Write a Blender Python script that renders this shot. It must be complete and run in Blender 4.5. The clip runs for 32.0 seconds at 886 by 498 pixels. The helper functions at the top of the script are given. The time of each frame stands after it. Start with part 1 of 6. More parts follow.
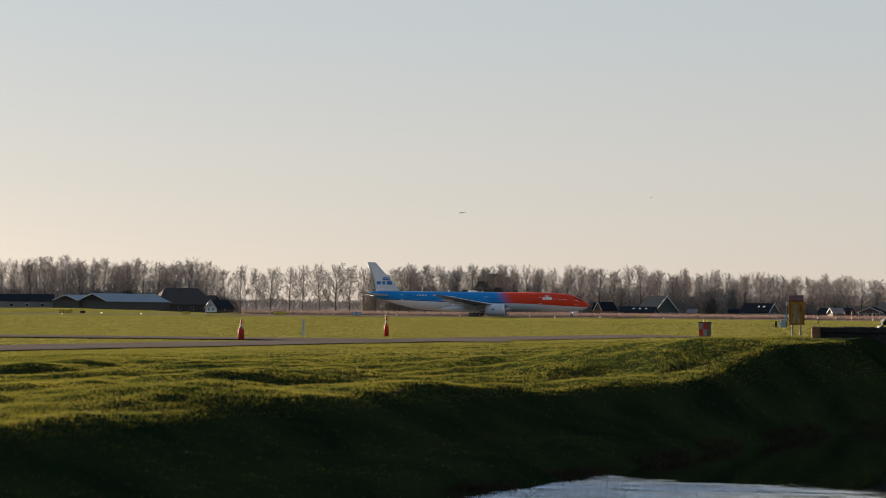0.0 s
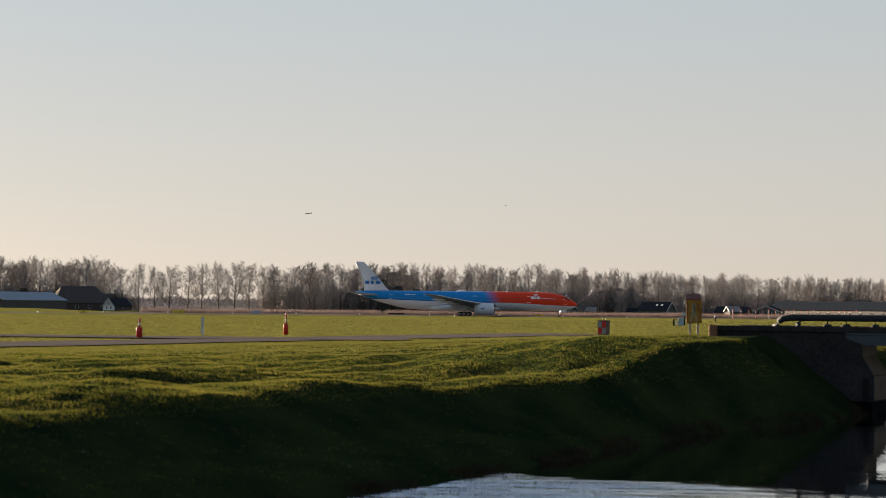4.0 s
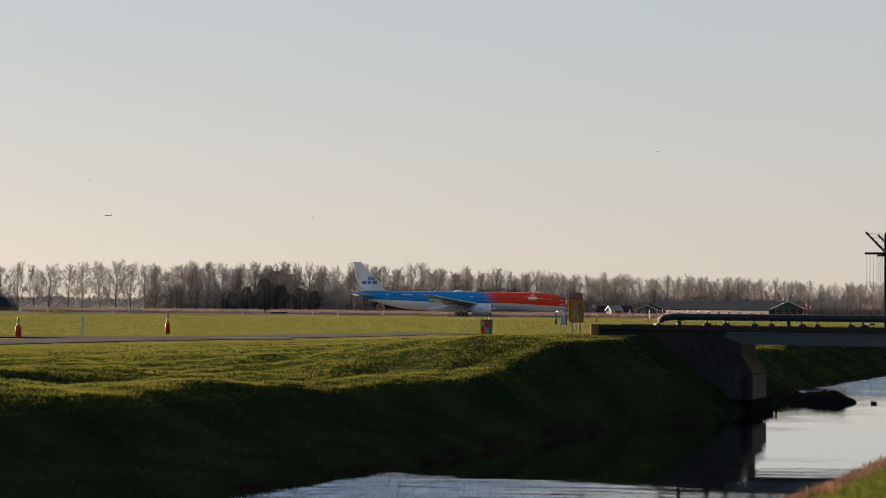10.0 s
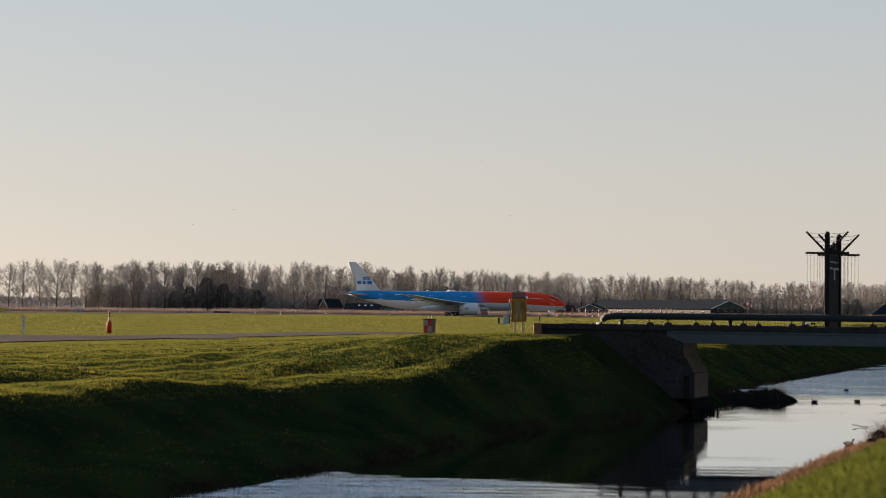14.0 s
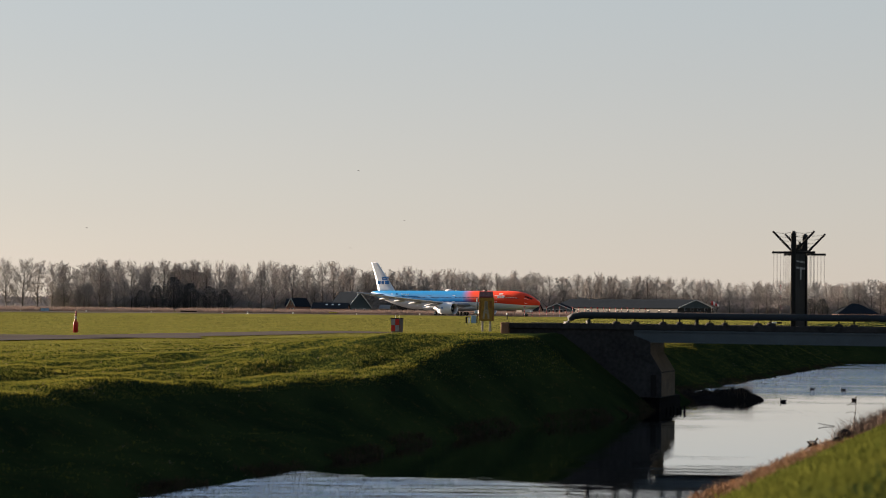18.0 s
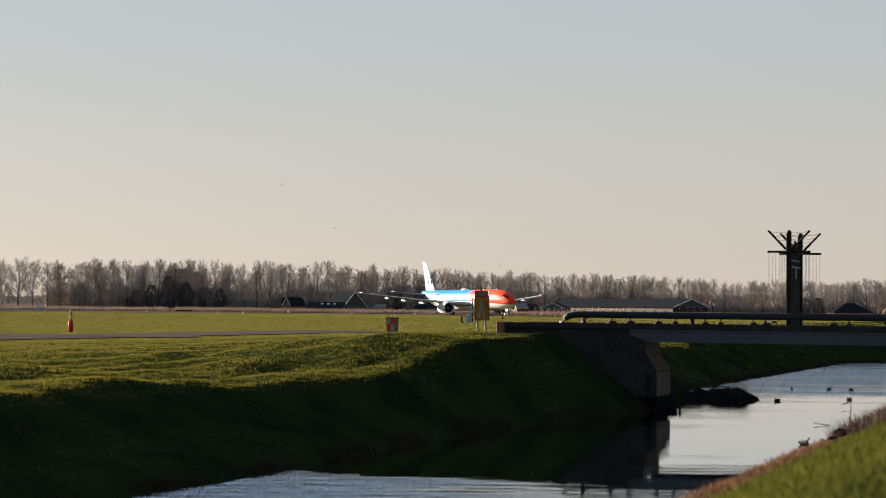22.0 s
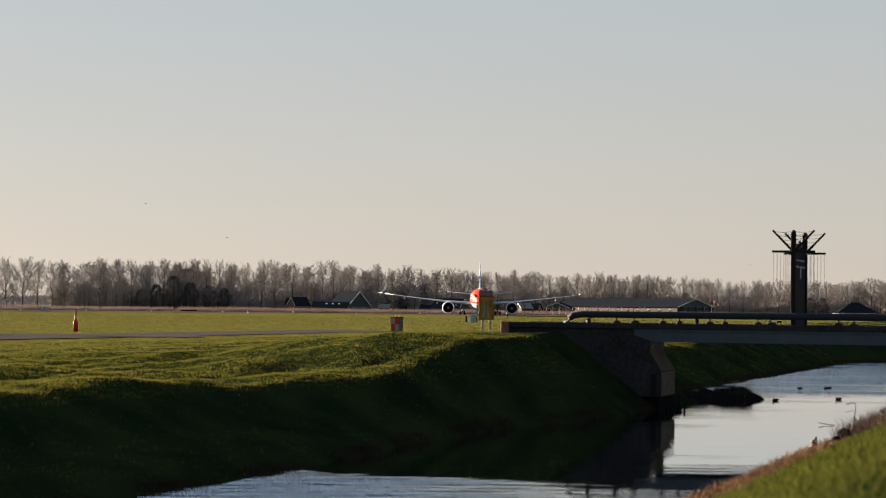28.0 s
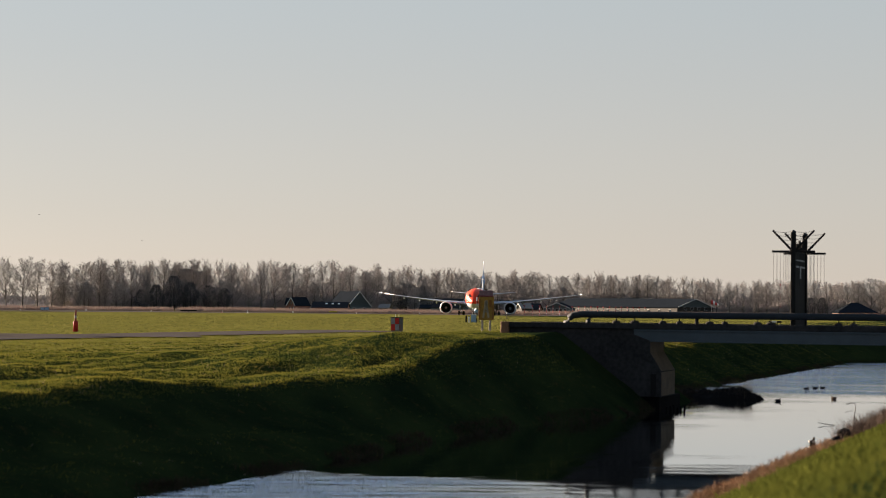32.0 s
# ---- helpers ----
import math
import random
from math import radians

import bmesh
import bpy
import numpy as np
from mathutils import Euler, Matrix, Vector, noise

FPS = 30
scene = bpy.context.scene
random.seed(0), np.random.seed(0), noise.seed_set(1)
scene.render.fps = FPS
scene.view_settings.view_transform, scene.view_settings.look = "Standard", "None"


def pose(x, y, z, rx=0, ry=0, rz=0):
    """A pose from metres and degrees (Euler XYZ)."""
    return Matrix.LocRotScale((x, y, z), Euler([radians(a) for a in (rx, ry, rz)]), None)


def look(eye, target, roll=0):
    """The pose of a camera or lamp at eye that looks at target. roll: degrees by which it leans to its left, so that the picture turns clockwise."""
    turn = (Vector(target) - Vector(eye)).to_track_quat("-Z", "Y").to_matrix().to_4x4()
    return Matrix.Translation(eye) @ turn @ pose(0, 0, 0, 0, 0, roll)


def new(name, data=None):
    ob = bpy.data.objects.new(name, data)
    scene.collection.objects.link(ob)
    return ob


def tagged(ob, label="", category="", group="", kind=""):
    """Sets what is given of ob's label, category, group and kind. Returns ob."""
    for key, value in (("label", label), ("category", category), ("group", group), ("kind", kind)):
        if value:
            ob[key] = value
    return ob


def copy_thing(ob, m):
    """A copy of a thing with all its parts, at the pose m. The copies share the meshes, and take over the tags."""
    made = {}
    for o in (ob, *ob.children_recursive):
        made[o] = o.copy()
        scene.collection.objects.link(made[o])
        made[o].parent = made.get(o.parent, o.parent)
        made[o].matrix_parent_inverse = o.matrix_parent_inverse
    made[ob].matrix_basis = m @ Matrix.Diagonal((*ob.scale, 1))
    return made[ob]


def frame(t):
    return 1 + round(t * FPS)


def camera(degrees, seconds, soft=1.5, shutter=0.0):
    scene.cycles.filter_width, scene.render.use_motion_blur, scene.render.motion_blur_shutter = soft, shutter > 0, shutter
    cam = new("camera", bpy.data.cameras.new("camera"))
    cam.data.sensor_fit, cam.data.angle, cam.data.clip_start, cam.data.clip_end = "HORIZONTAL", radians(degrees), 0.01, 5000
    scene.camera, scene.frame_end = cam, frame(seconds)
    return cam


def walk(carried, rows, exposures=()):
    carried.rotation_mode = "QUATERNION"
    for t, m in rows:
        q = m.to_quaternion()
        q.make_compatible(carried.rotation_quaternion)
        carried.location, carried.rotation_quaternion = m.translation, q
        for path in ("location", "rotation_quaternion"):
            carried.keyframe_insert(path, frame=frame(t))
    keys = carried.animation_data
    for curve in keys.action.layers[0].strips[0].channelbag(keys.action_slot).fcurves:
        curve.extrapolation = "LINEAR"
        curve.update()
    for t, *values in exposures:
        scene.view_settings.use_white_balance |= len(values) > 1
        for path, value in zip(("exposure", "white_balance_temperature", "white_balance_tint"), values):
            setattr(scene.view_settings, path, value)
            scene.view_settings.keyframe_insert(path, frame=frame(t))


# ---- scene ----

cam = camera(26.17, 32.0, soft=0.6)
cam.data.dof.use_dof = True
cam.data.dof.focus_distance = 620.0
cam.data.dof.aperture_fstop = 1.4

# Tripod pan: seconds, bearing, upward tilt. The tripod head is slightly out of level.
EYE_Z = 2.4
LEVEL = pose(0, 0, EYE_Z, -0.135) @ pose(0, 0, 0, 0, -0.6, 0)
PAN = [(0, -9.204, 2.036), (0.5, -8.874, 2.023), (1, -8.487, 2.014), (1.5, -8.098, 2.012), (2, -7.717, 2.012),
       (2.5, -7.333, 2.011), (3, -6.970, 2.007), (3.5, -6.583, 1.998), (4, -6.199, 1.988), (4.5, -5.863, 1.987),
       (6.5, -4.785, 1.984), (7, -4.502, 1.984), (7.5, -4.191, 1.982), (8, -3.877, 1.979), (8.5, -3.551, 1.971),
       (9, -3.252, 1.963), (9.5, -2.989, 1.961), (10, -2.691, 1.962), (10.5, -2.397, 1.961), (11, -2.153, 1.957),
       (11.5, -1.952, 1.949), (12, -1.752, 1.942), (12.5, -1.533, 1.940), (13, -1.305, 1.940), (13.5, -1.107, 1.938),
       (14, -0.980, 1.937), (14.5, -0.870, 1.935), (16.5, -0.468, 1.932), (17, -0.311, 1.920), (17.5, -0.133, 1.916),
       (18, -0.004, 1.915), (18.5, 0.074, 1.916), (19, 0.175, 1.916), (19.5, 0.258, 1.916), (20, 0.302, 1.915),
       (20.5, 0.302, 1.915), (21, 0.277, 1.915), (21.5, 0.211, 1.909), (22, 0.133, 1.895), (22.5, 0.086, 1.889),
       (23, 0.051, 1.889), (23.5, 0.046, 1.889), (24, 0.023, 1.889), (24.5, 0.020, 1.888), (25, 0.021, 1.887),
       (25.5, 0.022, 1.887), (27.5, -0.003, 1.888), (29, 0.0, 1.888), (30.5, 0.0, 1.888), (32, 0.0, 1.889)]
walk(cam, [(t, LEVEL @ pose(0, 0, 0, 90 + tilt, 0, -bearing)) for t, bearing, tilt in PAN],
     exposures=[(0, 3.2, 6700, 17), (14, 3.19, 6700, 17), (20, 3.14, 6700, 17), (32, 3.14, 6700, 17)])

# ---- light ----
SUN_BEARING, SUN_HEIGHT = -48.5, 12.5          # degrees from the pan's zero (clockwise), degrees above the horizon
world = bpy.data.worlds.new("sky")
scene.world = world
world.use_nodes = True
wt = world.node_tree
wt.nodes.clear()
sky = wt.nodes.new("ShaderNodeTexSky")
sky.sky_type = "NISHITA"
sky.sun_disc = False
sky.sun_elevation = radians(SUN_HEIGHT)
sky.sun_rotation = radians(SUN_BEARING)
sky.air_density, sky.dust_density, sky.ozone_density = 1.0, 0.3, 1.2
wb = wt.nodes.new("ShaderNodeBackground")
wb.inputs["Strength"].default_value = 0.05
wo = wt.nodes.new("ShaderNodeOutputWorld")
haze = wt.nodes.new("ShaderNodeHueSaturation")          # a hazy, washed-out winter sky
haze.inputs["Saturation"].default_value, haze.inputs["Value"].default_value = 0.60, 0.215
wt.links.new(sky.outputs[0], haze.inputs["Color"])
veil = wt.nodes.new("ShaderNodeMix")                     # thin even high cloud, warmer and paler towards the horizon
veil.data_type = "RGBA"
veil.inputs["Factor"].default_value = 0.72
way_up = wt.nodes.new("ShaderNodeTexCoord")
split = wt.nodes.new("ShaderNodeSeparateXYZ")
wt.links.new(way_up.outputs["Generated"], split.inputs[0])
tone = wt.nodes.new("ShaderNodeValToRGB")
for k, (p, c) in enumerate(((0.0, (1.38, 1.30, 1.15)), (0.08, (1.30, 1.33, 1.24)), (0.16, (1.17, 1.35, 1.36)), (0.4, (0.78, 1.12, 1.46)), (1.0, (0.45, 0.78, 1.30)))):
    e = tone.color_ramp.elements[k] if k < 2 else tone.color_ramp.elements.new(p)
    e.position, e.color = p, (*c, 1)
wt.links.new(split.outputs["Z"], tone.inputs[0])
wt.links.new(tone.outputs[0], veil.inputs["B"])
wt.links.new(haze.outputs[0], veil.inputs["A"])
wt.links.new(veil.outputs["Result"], wb.inputs["Color"])
wt.links.new(wb.outputs[0], wo.inputs["Surface"])

sun = new("sun", bpy.data.lights.new("sun", "SUN"))
sun.data.energy, sun.data.angle, sun.data.color = 3.2, radians(0.6), (1.0, 0.82, 0.60)
sb, sh = radians(SUN_BEARING), radians(SUN_HEIGHT)
TO_SUN = Vector((math.sin(sb) * math.cos(sh), math.cos(sb) * math.cos(sh), math.sin(sh)))
sun.matrix_basis = look(TO_SUN * 300, (0, 0, 0))


# ---- materials ----
def material(name, base, dark=None, scale=3.0, fine=40.0, rough=0.8, metal=0.0, bump=0.3, bump_dist=0.02, mix=0.5, spec=0.25, stretch=(1, 1, 1), random_hue=0.0):
    """A surface with a coarse and a fine variation of its colour and a fine relief, in metres."""
    m = bpy.data.materials.new(name)
    m.use_nodes = True
    nt = m.node_tree
    n, l = nt.nodes, nt.links
    b = n["Principled BSDF"]
    dark = dark or tuple(c * 0.7 for c in base)
    tc = n.new("ShaderNodeTexCoord")
    mp = n.new("ShaderNodeMapping")
    mp.inputs["Scale"].default_value = stretch
    l.new(tc.outputs["Object"], mp.inputs["Vector"])
    n1 = n.new("ShaderNodeTexNoise")
    n1.inputs["Scale"].default_value, n1.inputs["Detail"].default_value = scale, 4
    n2 = n.new("ShaderNodeTexNoise")
    n2.inputs["Scale"].default_value, n2.inputs["Detail"].default_value = fine, 3
    l.new(mp.outputs[0], n1.inputs["Vector"])
    l.new(mp.outputs[0], n2.inputs["Vector"])
    add = n.new("ShaderNodeMath")
    add.operation = "MULTIPLY_ADD"
    add.inputs[1].default_value = mix
    l.new(n2.outputs["Fac"], add.inputs[0])
    sc = n.new("ShaderNodeMath")
    sc.operation = "MULTIPLY"
    sc.inputs[1].default_value = 1 - mix
    l.new(n1.outputs["Fac"], sc.inputs[0])
    l.new(sc.outputs[0], add.inputs[2])
    ramp = n.new("ShaderNodeValToRGB")
    ramp.color_ramp.elements[0].position, ramp.color_ramp.elements[1].position = 0.35, 0.65
    ramp.color_ramp.elements[0].color, ramp.color_ramp.elements[1].color = (*dark, 1), (*base, 1)
    l.new(add.outputs[0], ramp.inputs[0])
    col = ramp.outputs[0]
    if random_hue:
        oi = n.new("ShaderNodeObjectInfo")
        hs = n.new("ShaderNodeHueSaturation")
        mr = n.new("ShaderNodeMapRange")
        mr.inputs[3].default_value, mr.inputs[4].default_value = 1 - random_hue, 1 + random_hue
        l.new(oi.outputs["Random"], mr.inputs[0])
        l.new(mr.outputs[0], hs.inputs["Value"])
        l.new(col, hs.inputs["Color"])
        col = hs.outputs[0]
    l.new(col, b.inputs["Base Color"])
    b.inputs["Roughness"].default_value, b.inputs["Metallic"].default_value = rough, metal
    b.inputs["Specular IOR Level"].default_value = spec
    if bump:
        bp = n.new("ShaderNodeBump")
        bp.inputs["Strength"].default_value, bp.inputs["Distance"].default_value = bump, bump_dist
        l.new(n2.outputs["Fac"], bp.inputs["Height"])
        l.new(bp.outputs[0], b.inputs["Normal"])
    return m


def grass_material(name, greens, straw, amount):
    """Winter grass: two greens in broad patches, with straw-coloured blades and patches."""
    m = bpy.data.materials.new(name)
    m.use_nodes = True
    n, l = m.node_tree.nodes, m.node_tree.links
    b = n["Principled BSDF"]
    tc = n.new("ShaderNodeTexCoord")

    def noise_at(scale, detail, stretch=(1, 1, 1)):
        mp = n.new("ShaderNodeMapping")
        mp.inputs["Scale"].default_value = stretch
        l.new(tc.outputs["Object"], mp.inputs["Vector"])
        t = n.new("ShaderNodeTexNoise")
        t.inputs["Scale"].default_value, t.inputs["Detail"].default_value = scale, detail
        l.new(mp.outputs[0], t.inputs["Vector"])
        return t.outputs["Fac"]

    def ramp(fac, c0, c1, p0, p1):
        r = n.new("ShaderNodeValToRGB")
        r.color_ramp.elements[0].position, r.color_ramp.elements[1].position = p0, p1
        r.color_ramp.elements[0].color, r.color_ramp.elements[1].color = (*c0, 1), (*c1, 1)
        l.new(fac, r.inputs[0])
        return r.outputs[0]

    patch, fine, blades = noise_at(0.35, 5), noise_at(9.0, 4), noise_at(2.2, 6, (1, 1, 1))
    green = ramp(patch, greens[0], greens[1], 0.35, 0.65)
    mx = n.new("ShaderNodeMix")
    mx.data_type = "RGBA"
    fac = n.new("ShaderNodeMath")
    fac.operation = "MULTIPLY"
    l.new(ramp(fine, (0, 0, 0), (1, 1, 1), 0.45, 0.7), fac.inputs[0])
    l.new(ramp(blades, (0, 0, 0), (1, 1, 1), 0.62 - amount * 0.3, 0.85 - amount * 0.3), fac.inputs[1])
    l.new(fac.outputs[0], mx.inputs["Factor"])
    l.new(green, mx.inputs["A"])
    mx.inputs["B"].default_value = (*straw, 1)
    l.new(mx.outputs["Result"], b.inputs["Base Color"])
    b.inputs["Roughness"].default_value = 0.9
    b.inputs["Specular IOR Level"].default_value = 0.0
    bp = n.new("ShaderNodeBump")
    bp.inputs["Strength"].default_value, bp.inputs["Distance"].default_value = 0.9, 0.12
    l.new(fine, bp.inputs["Height"])
    l.new(bp.outputs[0], b.inputs["Normal"])
    return m


# Bank turf is coloured near-black for the slope's shade; field turf is brighter.
GRASS = grass_material("shade_dark_turf", ((0.007, 0.0135, 0.006), (0.017, 0.025, 0.0085)), (0.045, 0.032, 0.011), 0.3)
FIELD = grass_material("lit_mown_turf", ((0.070, 0.074, 0.018), (0.100, 0.098, 0.025)), (0.145, 0.110, 0.040), 0.4)
BLADE = material("grass_blades", (0.096, 0.090, 0.017), (0.034, 0.043, 0.009), 0.35, 4, 0.8, mix=0.3, bump=0, spec=0.0)
straw_end = BLADE.node_tree.nodes["Color Ramp"].color_ramp.elements.new(0.78)
straw_end.color = (0.20, 0.112, 0.034, 1)
LAWN = material("mown_grass_blades", (0.105, 0.103, 0.033), (0.052, 0.057, 0.016), 0.2, 1.2, 0.8, bump=0, spec=0.0)


def let_light_through(m, amount):
    """Thin leaves: part of the light that falls on one side leaves on the other."""
    n, l = m.node_tree.nodes, m.node_tree.links
    b, out = n["Principled BSDF"], n["Material Output"]
    tr = n.new("ShaderNodeBsdfTranslucent")
    mx = n.new("ShaderNodeMixShader")
    mx.inputs[0].default_value = amount
    l.new(b.inputs["Base Color"].links[0].from_socket, tr.inputs["Color"])
    l.new(b.outputs[0], mx.inputs[1])
    l.new(tr.outputs[0], mx.inputs[2])
    l.new(mx.outputs[0], out.inputs["Surface"])


MEADOW = material("meadow_blades", (0.066, 0.070, 0.014), (0.034, 0.044, 0.009), 0.6, 5, 0.8, mix=0.3, bump=0, spec=0.0)
let_light_through(MEADOW, 0.4)
let_light_through(BLADE, 0.5)
let_light_through(LAWN, 0.42)
BLADE_DRY = material("dry_blades", (0.19, 0.098, 0.045), (0.11, 0.06, 0.028), 0.6, 6, 0.85, bump=0, spec=0.15)
REED = material("reed_stalks", (0.25, 0.178, 0.150), (0.175, 0.125, 0.107), 0.25, 3, 0.9, bump=0, spec=0.1)
ASPHALT = material("asphalt", (0.066, 0.061, 0.058), (0.050, 0.046, 0.044), 0.25, 18, 0.95, bump=0.2, bump_dist=0.01, spec=0.0)
TARMAC = material("taxiway_tarmac", (0.085, 0.079, 0.077), (0.065, 0.060, 0.059), 0.05, 3, 0.95, bump=0.1, spec=0.0)
# Bark and twig greys are lifted to hold the tree row's distance haze.
BARK = material("bark", (0.085, 0.076, 0.071), (0.055, 0.049, 0.046), 0.7, 9, 0.95, bump=0.3, spec=0.1)
HAZED_TWIG = material("twigs", (0.27, 0.247, 0.237), (0.195, 0.179, 0.171), 0.12, 2.0, 0.95, bump=0, spec=0.0, random_hue=0.25)
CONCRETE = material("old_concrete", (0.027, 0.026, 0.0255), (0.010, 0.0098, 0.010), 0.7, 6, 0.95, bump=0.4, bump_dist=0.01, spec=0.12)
# The sunlight on the kerb wall's end is put into this warm colour.
SUNLIT_END = material("sunlit_end_face", (0.19, 0.095, 0.05), (0.12, 0.06, 0.033), 2.0, 20, 0.9)
STEEL_BLUE = material("painted_girder", (0.036, 0.050, 0.058), (0.024, 0.034, 0.040), 1.4, 16, 0.55, bump=0.2, bump_dist=0.006)
PIPE = material("galvanised_pipe", (0.010, 0.0145, 0.019), (0.007, 0.010, 0.0125), 3.0, 25, 0.75, metal=0.0, bump=0.15, bump_dist=0.004)
DARK_STEEL = material("dark_steel", (0.012, 0.0115, 0.011), (0.008, 0.0075, 0.007), 3.0, 30, 0.85, bump=0.2, bump_dist=0.004, spec=0.08)
WHITE = material("white_paint", (0.62, 0.61, 0.60), (0.52, 0.51, 0.50), 0.4, 6, 0.5, bump=0.05)
RED = material("red_paint", (0.36, 0.016, 0.010), (0.27, 0.013, 0.009), 3.0, 25, 0.5, bump=0.1, bump_dist=0.004)
YELLOW = material("yellow_board", (0.30, 0.155, 0.016), (0.16, 0.08, 0.010), 3.0, 12, 0.6, bump=0.1)
RUBBER = material("rubber", (0.022, 0.022, 0.022), (0.014, 0.014, 0.014), 4.0, 40, 0.8, bump=0.1)


# ---- mesh helpers ----
def link(name, bm, mat, parent=None, label=""):
    me = bpy.data.meshes.new(name)
    bm.to_mesh(me)
    bm.free()
    for m in (mat if isinstance(mat, (list, tuple)) else (mat,)):
        me.materials.append(m)
    ob = new(name, me)
    ob.parent = parent
    return tagged(ob, label)


def part(name, bm, mat, parent, label=""):
    return link(name, bm, mat, parent, label)


def soup(name, verts, faces, mat, parent=None, label="", smooth=False):
    """A mesh from computed arrays."""
    me = bpy.data.meshes.new(name)
    me.from_pydata([tuple(v) for v in verts], [], [tuple(f) for f in faces])
    if smooth:
        me.polygons.foreach_set("use_smooth", [True] * len(me.polygons))
    me.update()
    for m in (mat if isinstance(mat, (list, tuple)) else (mat,)):
        me.materials.append(m)
    ob = new(name, me)
    ob.parent = parent
    return tagged(ob, label)


def thing(name, m, label, category, group="", kind=""):
    ob = new(name)
    ob.empty_display_size = 0.2
    ob.matrix_basis = m
    return tagged(ob, label, category, group, kind)


def box(bm, x0, x1, y0, y1, z0, z1, bevel=0.0, m=None):
    vs = bmesh.ops.create_cube(bm, size=1)["verts"]
    bmesh.ops.transform(bm, matrix=Matrix.LocRotScale(((x0 + x1) / 2, (y0 + y1) / 2, (z0 + z1) / 2), None, (x1 - x0, y1 - y0, z1 - z0)), verts=vs)
    if bevel:
        es = list({e for v in vs for e in v.link_edges})
        vs = list({v for f in bmesh.ops.bevel(bm, geom=es, offset=bevel, segments=1, affect="EDGES")["faces"] for v in f.verts} | {v for v in vs if v.is_valid})
    if m is not None:
        bmesh.ops.transform(bm, matrix=m, verts=vs)
    return vs


def tube(bm, p, q, r0, r1=None, n=8, cap=True):
    p, q = Vector(p), Vector(q)
    r1 = r0 if r1 is None else r1
    m = Matrix.Translation((p + q) / 2) @ (q - p).to_track_quat("Z", "Y").to_matrix().to_4x4()
    bmesh.ops.create_cone(bm, cap_ends=cap, segments=n, radius1=r0, radius2=r1, depth=(q - p).length, matrix=m)


def loft(bm, rings, closed=True, cap=True):
    """Faces between rings of equal count of points."""
    vv = [[bm.verts.new(p) for p in ring] for ring in rings]
    n = len(vv[0])
    for a, b in zip(vv, vv[1:]):
        for i in range(n if closed else n - 1):
            j = (i + 1) % n
            f = bm.faces.new((a[i], a[j], b[j], b[i]))
            f.smooth = True
    if cap:
        for ring in (vv[0], vv[-1]):
            try:
                bm.faces.new(ring)
            except ValueError:
                pass
    bmesh.ops.recalc_face_normals(bm, faces=bm.faces[:])
    return vv


def pipe_run(bm, points, r, n=10):
    """A bent tube through the points."""
    pts = [Vector(p) for p in points]
    rings = []
    for i, p in enumerate(pts):
        d = (pts[min(i + 1, len(pts) - 1)] - pts[max(i - 1, 0)]).normalized()
        side = d.cross(Vector((0.0, 0.01, 1.0)) if abs(d.z) < 0.9 else Vector((1, 0, 0))).normalized()
        up = side.cross(d)
        rings.append([p + r * (math.cos(2 * math.pi * k / n) * side + math.sin(2 * math.pi * k / n) * up) for k in range(n)])
    loft(bm, rings)


def at(bearing, dist, z=0.0, turn=0.0):
    """A pose on the ground: degrees clockwise from the pan's zero, metres from the tripod; turned so that its y looks away from the tripod."""
    a = radians(bearing)
    return pose(dist * math.sin(a), dist * math.cos(a), z, 0, 0, -bearing + turn)


def smooth01(x):
    x = min(1.0, max(0.0, x))
    return x * x * (3 - 2 * x)


# ---- terrain: a canal, its banks, the field ----
WATER_Z = -2.12
B0, ALONG, LEFT = Vector((-6.6, 42.0)), Vector((0.337, 0.9415)), Vector((-0.9415, 0.337))   # the airfield-side water line


def sq(x, y):
    d = Vector((x, y)) - B0
    return d.dot(ALONG), d.dot(LEFT)


def xy(s, q):
    p = B0 + ALONG * s + LEFT * q
    return p.x, p.y


def water_edge(s):
    """Where the airfield-side bank meets the water, in q."""
    bay = smooth01((s - 14) / 10) * (1 - smooth01((s - 30) / 10))
    turn = min(22.0, 0.9 * max(0.0, s - 131.0))              # far off the canal bends away
    return 1.3 - turn + 0.3 * bay - 1.6 * smooth01((s - 30) / 11) + 2.9 * smooth01((s - 54) / 12) + 0.35 * noise.noise((s * 0.21, 5.0, 0.0)) + 0.15 * noise.noise((s * 0.9, 2.0, 0.0))


NEAR_EDGE = -11.05


